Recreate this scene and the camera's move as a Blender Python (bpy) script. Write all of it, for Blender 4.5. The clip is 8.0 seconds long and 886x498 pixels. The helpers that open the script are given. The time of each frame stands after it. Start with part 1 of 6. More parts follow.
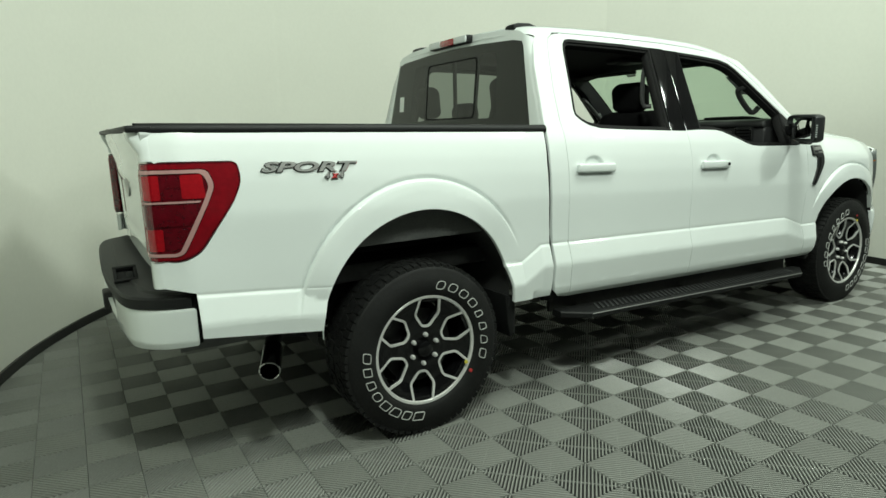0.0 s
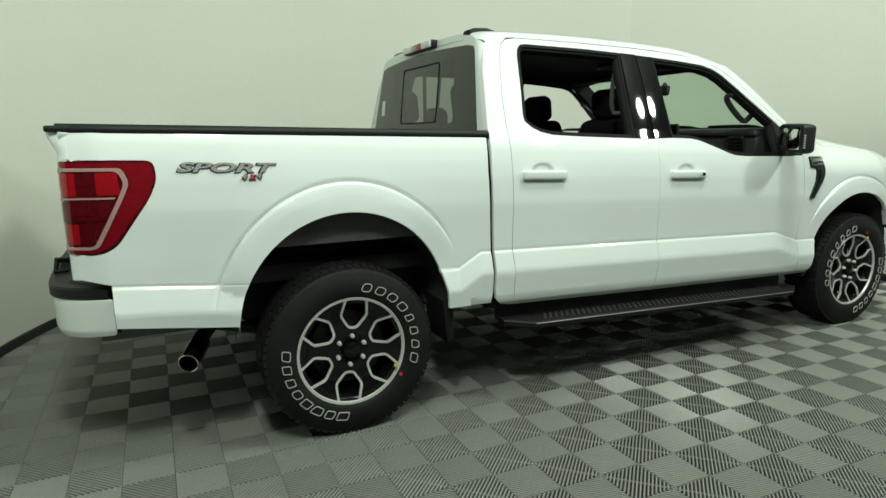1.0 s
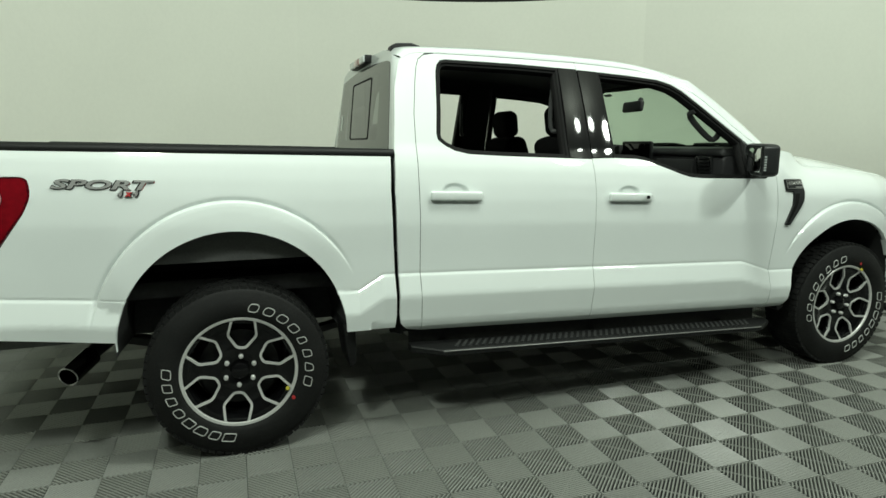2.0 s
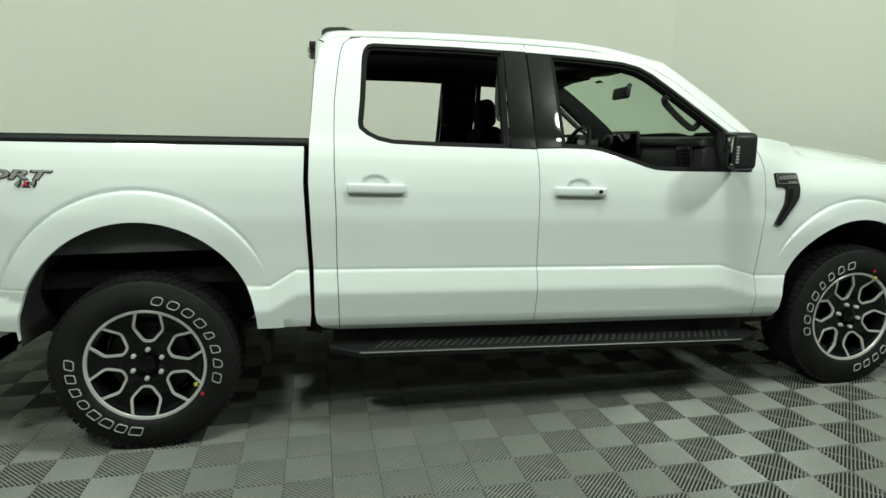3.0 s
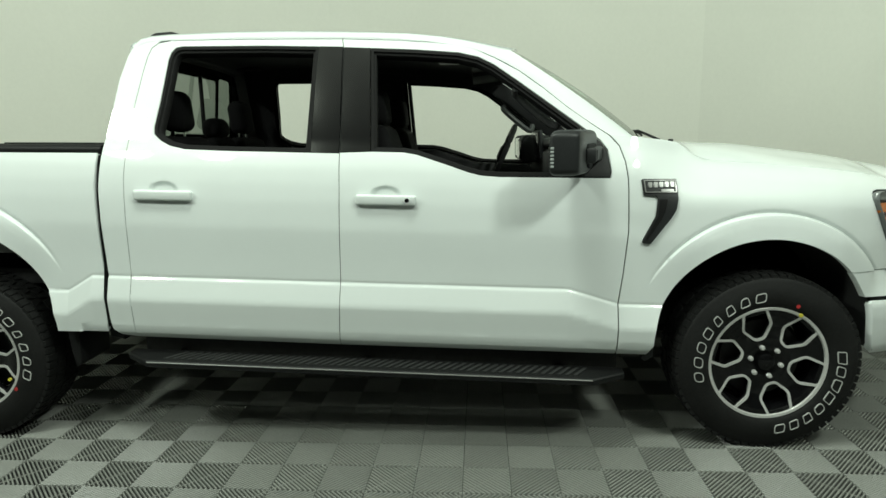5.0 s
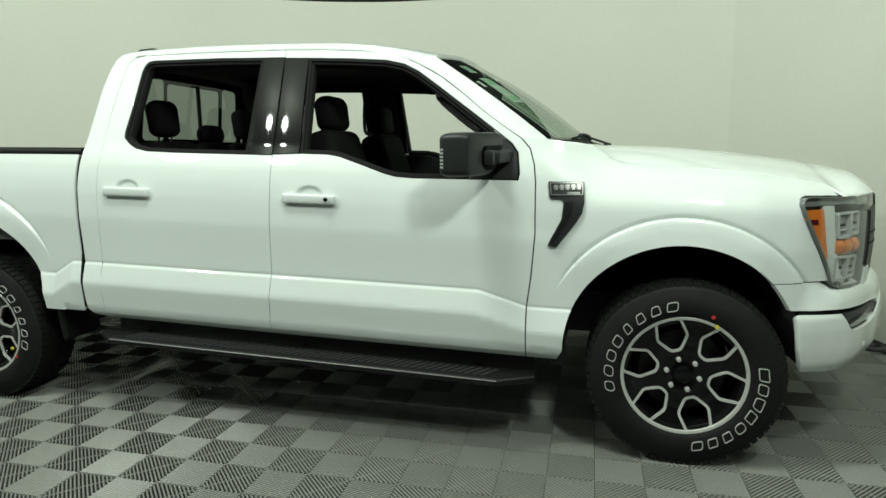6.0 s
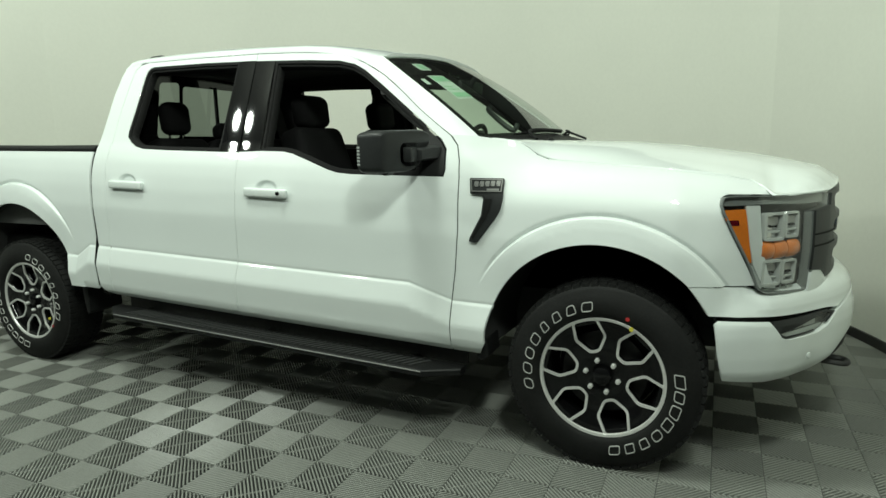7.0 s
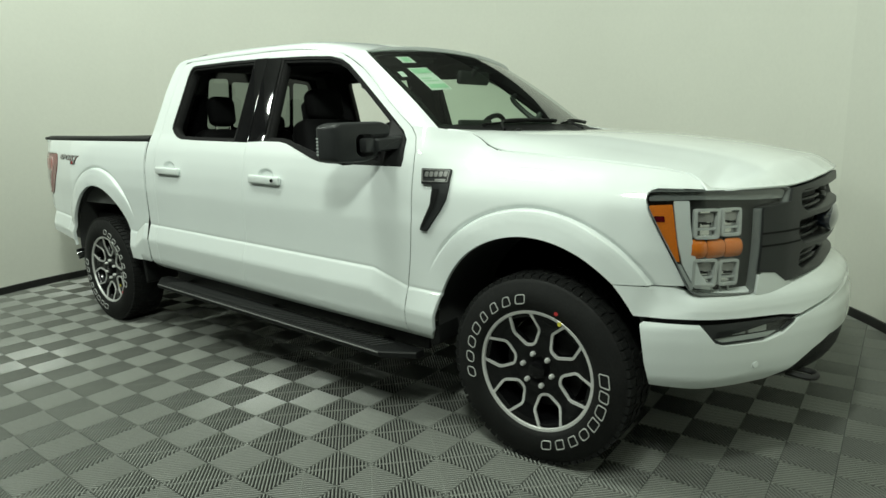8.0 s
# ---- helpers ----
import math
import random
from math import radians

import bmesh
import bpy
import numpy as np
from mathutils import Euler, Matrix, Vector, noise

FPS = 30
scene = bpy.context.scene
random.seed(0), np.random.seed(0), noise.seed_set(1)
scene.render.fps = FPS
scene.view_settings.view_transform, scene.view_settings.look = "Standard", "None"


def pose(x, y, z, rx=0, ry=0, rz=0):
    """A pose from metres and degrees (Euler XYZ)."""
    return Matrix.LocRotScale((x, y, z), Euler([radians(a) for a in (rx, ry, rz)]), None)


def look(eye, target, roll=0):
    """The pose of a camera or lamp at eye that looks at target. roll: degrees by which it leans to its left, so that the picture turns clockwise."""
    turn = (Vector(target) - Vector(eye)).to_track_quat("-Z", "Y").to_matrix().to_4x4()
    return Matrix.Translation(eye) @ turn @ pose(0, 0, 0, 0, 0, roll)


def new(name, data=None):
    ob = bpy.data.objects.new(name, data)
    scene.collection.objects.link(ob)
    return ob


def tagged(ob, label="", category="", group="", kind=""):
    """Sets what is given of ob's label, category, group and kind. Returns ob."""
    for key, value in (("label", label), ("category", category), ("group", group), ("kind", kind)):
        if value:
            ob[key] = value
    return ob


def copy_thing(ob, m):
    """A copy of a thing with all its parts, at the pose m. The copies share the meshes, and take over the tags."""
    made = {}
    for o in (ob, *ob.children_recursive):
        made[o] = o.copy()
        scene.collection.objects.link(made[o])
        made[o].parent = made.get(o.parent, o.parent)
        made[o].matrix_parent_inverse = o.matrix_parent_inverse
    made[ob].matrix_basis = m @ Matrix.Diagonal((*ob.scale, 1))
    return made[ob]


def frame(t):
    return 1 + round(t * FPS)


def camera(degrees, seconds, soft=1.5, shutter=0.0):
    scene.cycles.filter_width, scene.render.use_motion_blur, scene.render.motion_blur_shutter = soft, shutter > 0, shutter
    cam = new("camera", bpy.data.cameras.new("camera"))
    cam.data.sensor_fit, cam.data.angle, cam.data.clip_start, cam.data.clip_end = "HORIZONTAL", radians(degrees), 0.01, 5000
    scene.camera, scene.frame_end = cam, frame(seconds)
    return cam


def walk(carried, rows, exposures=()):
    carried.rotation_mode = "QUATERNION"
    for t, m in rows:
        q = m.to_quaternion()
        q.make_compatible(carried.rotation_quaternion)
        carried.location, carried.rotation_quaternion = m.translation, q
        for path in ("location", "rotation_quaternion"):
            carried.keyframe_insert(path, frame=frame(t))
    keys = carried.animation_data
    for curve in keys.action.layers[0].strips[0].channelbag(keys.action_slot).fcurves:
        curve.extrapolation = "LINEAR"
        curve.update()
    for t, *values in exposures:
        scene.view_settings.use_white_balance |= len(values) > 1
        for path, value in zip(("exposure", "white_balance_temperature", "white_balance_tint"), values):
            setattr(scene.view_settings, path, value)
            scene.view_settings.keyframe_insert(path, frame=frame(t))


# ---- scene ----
cam = camera(72.3, 8.0)
PATH = [
    (0, (-1.286, -3.236, 1.371), (-0.264, -1.561, 0.986), -1.4),
    (0.5, (-1.026, -3.413, 1.382), (-0.109, -1.678, 0.997), -0.8),
    (1, (-0.753, -3.532, 1.367), (0.088, -1.756, 0.996), -0.5),
    (1.5, (-0.393, -3.637, 1.391), (0.356, -1.815, 1.046), -0.1),
    (2, (0.02, -3.718, 1.41), (0.66, -1.854, 1.068), 0.1),
    (2.2, (0.158, -3.737, 1.403), (0.759, -1.863, 1.047), 0.2),
    (3.3, (1.031, -3.713, 1.388), (1.343, -1.772, 1.025), -0.3),
    (3.5, (1.203, -3.697, 1.405), (1.464, -1.748, 1.037), -0.5),
    (4, (1.631, -3.637, 1.427), (1.773, -1.676, 1.058), -0.5),
    (4.5, (2.042, -3.593, 1.454), (2.05, -1.631, 1.067), -0.8),
    (4.7, (2.195, -3.580, 1.420), (2.158, -1.612, 1.055), -0.9),
    (5.8, (3.118, -3.572, 1.342), (2.714, -1.641, 1.012), -0.8),
    (6, (3.294, -3.556, 1.329), (2.825, -1.637, 1.018), -0.8),
    (6.5, (3.734, -3.485, 1.352), (3.081, -1.623, 1.026), -1.2),
    (7, (4.089, -3.37, 1.347), (3.271, -1.576, 1.009), -1.2),
    (7.5, (4.462, -3.224, 1.347), (3.46, -1.529, 0.999), -1.3),
    (8, (4.812, -3.037, 1.348), (3.622, -1.472, 0.978), -1.4),
]
EXPOSURES = [(0, 0.27), (1, 0.17), (2, 0.10), (3.5, 0.10), (4.5, 0.12), (6, 0.13), (7, 0.14), (8, 0.14)]
walk(cam, [(t, look(eye, target, roll)) for t, eye, target, roll in PATH], EXPOSURES)

# ---- light ----
world = bpy.data.worlds.new("world")
world.use_nodes = True
world.node_tree.nodes["Background"].inputs[0].default_value = (0.75, 0.85, 0.72, 1)
world.node_tree.nodes["Background"].inputs[1].default_value = 0.05
scene.world = world


LAMP_COLOUR = (0.893, 1.0, 0.882)


def flood(name, x, y, z, radius, watts):
    """A bare round lamp set high over the open-topped studio."""
    data = bpy.data.lights.new(name, "POINT")
    data.shadow_soft_size, data.energy, data.color = radius, watts, LAMP_COLOUR
    ob = new(name, data)
    ob.location = (x, y, z)


flood("flood_lamp", -0.75, -2.92, 3.45, 0.18, 185)
flood("flood_lamp", 4.40, -2.90, 3.45, 0.18, 168)
# Unseen fill added overhead to brighten walls and the middle of the truck.
flood("high_bay_lamp", 1.80, -2.0, 4.7, 0.40, 300)
flood("hall_lamp", -1.1, -5.05, 5.40, 0.20, 125)
flood("hall_lamp", 5.3, -5.05, 5.40, 0.20, 125)

# ---- materials ----
def material(name, color, rough=0.5, metal=0.0, coat=0.0, grain=0.0, grain_scale=60.0, bump=0.0, bump_scale=300.0,
             stain=0.0, stain_scale=2.0, random_value=0.0, specular=0.5):
    """A principled surface with fine grain, broad stains and relief."""
    mat = bpy.data.materials.new(name)
    mat.use_nodes = True
    nodes, links = mat.node_tree.nodes, mat.node_tree.links
    bsdf = nodes["Principled BSDF"]
    bsdf.inputs["Roughness"].default_value = rough
    bsdf.inputs["Metallic"].default_value = metal
    bsdf.inputs["Coat Weight"].default_value = coat
    bsdf.inputs["Coat Roughness"].default_value = 0.03
    bsdf.inputs["Specular IOR Level"].default_value = specular
    bsdf.inputs["Base Color"].default_value = (*color, 1)
    coords = nodes.new("ShaderNodeTexCoord")
    value = None

    def layer(scale, strength, detail):
        tex = nodes.new("ShaderNodeTexNoise")
        tex.inputs["Scale"].default_value, tex.inputs["Detail"].default_value = scale, detail
        links.new(coords.outputs["Object"], tex.inputs["Vector"])
        span = nodes.new("ShaderNodeMapRange")
        span.inputs["From Min"].default_value, span.inputs["From Max"].default_value = 0.3, 0.7
        span.inputs["To Min"].default_value, span.inputs["To Max"].default_value = 1 - strength, 1 + strength
        links.new(tex.outputs["Fac"], span.inputs["Value"])
        return span.outputs["Result"]

    sources = []
    if grain:
        sources.append(layer(grain_scale, grain, 4))
    if stain:
        sources.append(layer(stain_scale, stain, 5))
    if random_value:
        info = nodes.new("ShaderNodeObjectInfo")
        span = nodes.new("ShaderNodeMapRange")
        span.inputs["To Min"].default_value, span.inputs["To Max"].default_value = 1 - random_value, 1 + random_value
        links.new(info.outputs["Random"], span.inputs["Value"])
        sources.append(span.outputs["Result"])
    for source in sources:
        if value is None:
            value = source
        else:
            times = nodes.new("ShaderNodeMath")
            times.operation = "MULTIPLY"
            links.new(value, times.inputs[0])
            links.new(source, times.inputs[1])
            value = times.outputs[0]
    if value is not None:
        mix = nodes.new("ShaderNodeVectorMath")
        mix.operation = "SCALE"
        mix.inputs[0].default_value = color
        links.new(value, mix.inputs["Scale"])
        links.new(mix.outputs[0], bsdf.inputs["Base Color"])
    if bump:
        tex = nodes.new("ShaderNodeTexNoise")
        tex.inputs["Scale"].default_value, tex.inputs["Detail"].default_value = bump_scale, 3
        links.new(coords.outputs["Object"], tex.inputs["Vector"])
        relief = nodes.new("ShaderNodeBump")
        relief.inputs["Strength"].default_value, relief.inputs["Distance"].default_value = bump, 0.002
        links.new(tex.outputs["Fac"], relief.inputs["Height"])
        links.new(relief.outputs["Normal"], bsdf.inputs["Normal"])
    return mat


def glass(name, tint, gloss_rough=0.0):
    """A thin tinted pane: it lets light straight through and mirrors more at flat angles."""
    mat = bpy.data.materials.new(name)
    mat.use_nodes = True
    nodes, links = mat.node_tree.nodes, mat.node_tree.links
    nodes.clear()
    out = nodes.new("ShaderNodeOutputMaterial")
    clear = nodes.new("ShaderNodeBsdfTransparent")
    clear.inputs[0].default_value = (*tint, 1)
    shine = nodes.new("ShaderNodeBsdfGlossy")
    shine.inputs["Roughness"].default_value = gloss_rough
    facing = nodes.new("ShaderNodeLayerWeight")
    facing.inputs["Blend"].default_value = 0.5
    power = nodes.new("ShaderNodeMath")
    power.operation = "POWER"
    links.new(facing.outputs["Facing"], power.inputs[0])
    power.inputs[1].default_value = 4.0
    amount = nodes.new("ShaderNodeMapRange")
    amount.inputs["To Min"].default_value = 0.045
    links.new(power.outputs[0], amount.inputs["Value"])
    mix = nodes.new("ShaderNodeMixShader")
    links.new(amount.outputs["Result"], mix.inputs[0])
    links.new(clear.outputs[0], mix.inputs[1])
    links.new(shine.outputs[0], mix.inputs[2])
    links.new(mix.outputs[0], out.inputs[0])
    return mat


WHITE = material("white_car_paint", (0.765, 0.815, 0.80), 0.45, coat=1.0, specular=0.25, grain=0.012, grain_scale=500, stain=0.012, stain_scale=1.5)
BLACK = material("textured_black_plastic", (0.011, 0.0115, 0.0115), 0.50, grain=0.15, grain_scale=180, bump=0.25, bump_scale=900, stain=0.1, stain_scale=6, specular=0.24)
GREYPLASTIC = material("dark_grey_plastic", (0.020, 0.0215, 0.022), 0.42, grain=0.1, grain_scale=150, bump=0.15, bump_scale=800, specular=0.35)
GLOSSBLACK = material("gloss_black_trim", (0.006, 0.006, 0.0065), 0.05, coat=0.0, grain=0.1, grain_scale=90)
RUBBER = material("tyre_rubber", (0.0105, 0.0108, 0.0105), 0.62, grain=0.25, grain_scale=120, bump=0.5, bump_scale=500, stain=0.2, stain_scale=9, specular=0.22)
SEAL = material("rubber_seal", (0.009, 0.009, 0.009), 0.7, grain=0.1, specular=0.15)
# Grey that stands for the shade inside door gaps.
GAP_SHADE = material("grey_panel_gap", (0.035, 0.037, 0.036), 0.7, grain=0.1, specular=0.15)
SATIN = material("satin_badge_metal", (0.34, 0.34, 0.33), 0.3, metal=0.6, grain=0.06, grain_scale=300)
SILVER = material("machined_aluminium", (0.70, 0.70, 0.68), 0.34, metal=0.40, grain=0.06, grain_scale=300, bump=0.05)
# Rib plastic lightened and speckled so its colour carries the sparkle.
RIBGLINT = material("worn_grey_tread_rib", (0.055, 0.057, 0.056), 0.35, metal=0.3, grain=0.3, grain_scale=160, specular=0.5)
BADGE = material("brushed_badge_metal", (0.46, 0.46, 0.45), 0.3, metal=0.5, grain=0.06, grain_scale=300)
CHROME = material("chrome", (0.75, 0.75, 0.74), 0.07, metal=1.0, grain=0.03)
# Chrome with the dark surroundings it mirrors put into its colour.
CHROME_DARKENED = material("dark_chrome", (0.16, 0.16, 0.165), 0.12, metal=1.0, grain=0.1)
DARKMETAL = material("black_chassis_metal", (0.018, 0.018, 0.018), 0.55, grain=0.3, grain_scale=40, bump=0.2)
LINER = material("wheel_liner_felt", (0.04, 0.041, 0.04), 0.8, grain=0.25, grain_scale=200, bump=0.5, bump_scale=400)
INNERWALL = material("grey_inner_bed_panel", (0.10, 0.103, 0.10), 0.6, grain=0.12, grain_scale=150, stain=0.15, stain_scale=5)
EMBLEM = material("dark_blue_enamel", (0.02, 0.026, 0.04), 0.15, coat=0.6, grain=0.08)
LETTER = material("raised_white_rubber", (0.48, 0.49, 0.47), 0.7, grain=0.08)
FABRIC = material("black_seat_cloth", (0.009, 0.009, 0.0095), 0.9, grain=0.25, grain_scale=400, bump=0.5, bump_scale=700, specular=0.12)
PAD = material("soft_dash_pad", (0.028, 0.029, 0.029), 0.55, grain=0.2, grain_scale=250, bump=0.2)
TRIM = material("black_cabin_trim", (0.015, 0.015, 0.016), 0.6, grain=0.2, grain_scale=200, bump=0.2)
HANDLE = material("dark_grey_grab_handle", (0.06, 0.062, 0.062), 0.45, grain=0.1, grain_scale=200)
HEADLINER = material("dark_headliner_cloth", (0.05, 0.05, 0.05), 0.9, grain=0.2, grain_scale=300)
RIMBLACK = material("black_wheel_lacquer", (0.005, 0.005, 0.0055), 0.13, grain=0.1, grain_scale=90, specular=0.35)
RED = material("red_lamp_lens", (0.30, 0.004, 0.009), 0.10, coat=1.0, grain=0.1, grain_scale=70)
MIDRED = material("clear_red_lamp_lens", (0.19, 0.003, 0.008), 0.07, coat=1.0, grain=0.15, grain_scale=40)
DEEPRED = material("smoked_red_lamp_lens", (0.085, 0.002, 0.006), 0.10, coat=1.0, grain=0.2, grain_scale=50)
ROSE = material("pale_light_guide", (0.42, 0.24, 0.23), 0.25, coat=0.8)
AMBER = material("amber_reflector", (0.64, 0.17, 0.018), 0.2, coat=1.0, grain=0.12, grain_scale=250)
LAMPGREY = material("frosted_light_guide", (0.38, 0.41, 0.40), 0.28, coat=0.8)
GUIDE = material("frosted_white_light_guide", (0.62, 0.66, 0.65), 0.3, coat=0.8, grain=0.03, grain_scale=200)
SMOKEGUIDE = material("smoky_light_strip", (0.17, 0.185, 0.18), 0.15, coat=1.0, grain=0.08, grain_scale=120)
LAMPCELL = material("pale_lamp_cell_plastic", (0.44, 0.465, 0.45), 0.18, coat=0.8, grain=0.06, grain_scale=200)
LAMPBACK = material("black_lamp_back", (0.022, 0.023, 0.022), 0.3, grain=0.15, grain_scale=80)
PAPER = material("sticker_paper", (0.74, 0.78, 0.74), 0.6, grain=0.03)
GREENPAPER = material("pale_green_sticker", (0.42, 0.68, 0.48), 0.6, grain=0.05)
YELLOW = material("yellow_paint_dot", (0.62, 0.55, 0.06), 0.6)
REDDOT = material("red_paint_dot", (0.45, 0.03, 0.03), 0.6)
WINDSHIELD = glass("green_windscreen_glass", (0.66, 0.80, 0.68))
PRIVACY = glass("tinted_rear_glass", (0.24, 0.27, 0.245))
LENS = glass("clear_lamp_lens", (0.93, 0.94, 0.93))
MIRROR = material("mirror_glass", (0.8, 0.82, 0.81), 0.02, metal=1.0)
WALL = material("painted_studio_wall", (0.765, 0.775, 0.703), 0.7, grain=0.012, grain_scale=30, stain=0.025, stain_scale=0.7, bump=0.06, bump_scale=90)
# The same wall paint, a little darker, for the first panel.
WALL_GREYER = material("painted_studio_wall_older_coat", (0.735, 0.745, 0.676), 0.7, grain=0.012, grain_scale=30, stain=0.025, stain_scale=0.7, bump=0.06, bump_scale=90)
OUTERWALL = material("grey_workshop_wall", (0.05, 0.052, 0.048), 0.8, grain=0.05, stain=0.08, stain_scale=0.8)
CEILING = material("pale_ceiling_panel", (0.52, 0.53, 0.49), 0.8, grain=0.05, stain=0.05)
BASE = material("black_vinyl_baseboard", (0.012, 0.012, 0.012), 0.45, grain=0.2)
TILE = material("grey_ribbed_floor_plastic", (0.228, 0.236, 0.216), 0.26, grain=0.06, grain_scale=120, stain=0.10, stain_scale=1.3, random_value=0.05)
SUBFLOOR = material("dark_floor_under_tiles", (0.012, 0.012, 0.011), 0.9, grain=0.3, grain_scale=20)


# ---- mesh tools ----
def sm(a, b, x):
    t = min(1.0, max(0.0, (x - a) / (b - a)))
    return t * t * (3 - 2 * t)


def lerp(xs, ys, x):
    return float(np.interp(x, xs, ys))


class Profile:
    """A curve through points, rounded over a width."""

    def __init__(self, points, width):
        xs, ys = zip(*points)
        self.grid = np.arange(xs[0] - 0.1, xs[-1] + 0.1, 0.002)
        n = max(3, int(width / 0.002) | 1)
        kernel = np.hanning(n + 2)[1:-1]
        raw = np.interp(self.grid, xs, ys)
        padded = np.concatenate([np.full(n // 2, raw[0]), raw, np.full(n // 2, raw[-1])])
        self.values = np.convolve(padded, kernel / kernel.sum(), "valid")

    def __call__(self, x):
        i = (x - self.grid[0]) / 0.002
        k = min(len(self.values) - 2, max(0, int(i)))
        f = min(1.0, max(0.0, i - k))
        return self.values[k] * (1 - f) + self.values[k + 1] * f


def link_mesh(name, verts, faces, mat, parent=None, normals=None, label="", smooth=True, mats=None, slots=None):
    mesh = bpy.data.meshes.new(name)
    mesh.from_pydata([tuple(v) for v in verts], [], faces)
    for m in (mats or [mat]):
        mesh.materials.append(m)
    if slots:
        mesh.polygons.foreach_set("material_index", slots)
    mesh.polygons.foreach_set("use_smooth", [smooth] * len(mesh.polygons))
    if normals is not None:
        mesh.normals_split_custom_set([tuple(n) for n in normals])
    mesh.update()
    ob = new(name, mesh)
    if parent is not None:
        ob.parent = parent
    if label:
        tagged(ob, label)
    return ob


def part(name, bm, mat, parent=None, label="", smooth_angle=40):
    """Links a bmesh as one mesh object."""
    bmesh.ops.recalc_face_normals(bm, faces=bm.faces)
    for f in bm.faces:
        f.smooth = True
    limit = radians(smooth_angle)
    for e in bm.edges:
        e.smooth = len(e.link_faces) == 2 and e.calc_face_angle(0) < limit
    mesh = bpy.data.meshes.new(name)
    bm.to_mesh(mesh)
    bm.free()
    mesh.materials.append(mat)
    ob = new(name, mesh)
    if parent is not None:
        ob.parent = parent
    if label:
        tagged(ob, label)
    return ob


def mirrored(ob, name=None):
    """The same part on the other side of the truck's middle plane."""
    src = ob.data
    verts = [(v.co.x, -v.co.y, v.co.z) for v in src.vertices]
    faces, normals, slots = [], [], []
    corner = [c.vector.copy() for c in src.corner_normals]
    for p in src.polygons:
        loops = list(p.loop_indices)[::-1]
        faces.append([src.loops[i].vertex_index for i in loops])
        normals += [(corner[i].x, -corner[i].y, corner[i].z) for i in loops]
        slots.append(p.material_index)
    made = link_mesh(name or ob.name.split(".")[0], verts, faces, None, ob.parent, normals, ob.get("label", ""),
                     mats=list(src.materials), slots=slots)
    for child in ob.children:
        sub = mirrored(child)
        sub.parent = made
    return made


def inset(poly, d):
    """A closed outline moved inwards by d."""
    n, out = len(poly), []
    area = sum(poly[i][0] * poly[(i + 1) % n][1] - poly[(i + 1) % n][0] * poly[i][1] for i in range(n))
    s = 1 if area > 0 else -1
    for i in range(n):
        p, q, r = Vector(poly[i - 1]), Vector(poly[i]), Vector(poly[(i + 1) % n])
        a, b = (q - p).normalized(), (r - q).normalized()
        na, nb = Vector((-a.y, a.x)) * s, Vector((-b.y, b.x)) * s
        m = (na + nb).normalized()
        k = min(2.5, 1 / max(0.35, m.dot(na)))
        out.append(tuple(q + m * d * k))
    return out


def rounded(poly, r, steps=4):
    """A closed outline with its corners rounded to about r."""
    out, n = [], len(poly)
    for i in range(n):
        p, q, s = Vector(poly[i - 1]), Vector(poly[i]), Vector(poly[(i + 1) % n])
        a, b = p - q, s - q
        k = min(r, a.length * 0.45, b.length * 0.45)
        a, b = q + a.normalized() * k, q + b.normalized() * k
        for j in range(steps + 1):
            t = j / steps
            out.append(tuple(a * (1 - t) ** 2 + q * 2 * t * (1 - t) + b * t * t))
    return out


def smooth_line(points, steps=6):
    """An open curve through the points."""
    out = []
    for i in range(len(points) - 1):
        p0, p1, p2 = points[max(0, i - 1)], points[i], points[i + 1]
        p3 = points[min(len(points) - 1, i + 2)]
        p0, p1, p2, p3 = Vector(p0), Vector(p1), Vector(p2), Vector(p3)
        for j in range(steps):
            t = j / steps
            out.append(tuple(0.5 * (2 * p1 + (p2 - p0) * t + (2 * p0 - 5 * p1 + 4 * p2 - p3) * t * t + (3 * p1 - p0 - 3 * p2 + p3) * t ** 3)))
    out.append(tuple(points[-1]))
    return out


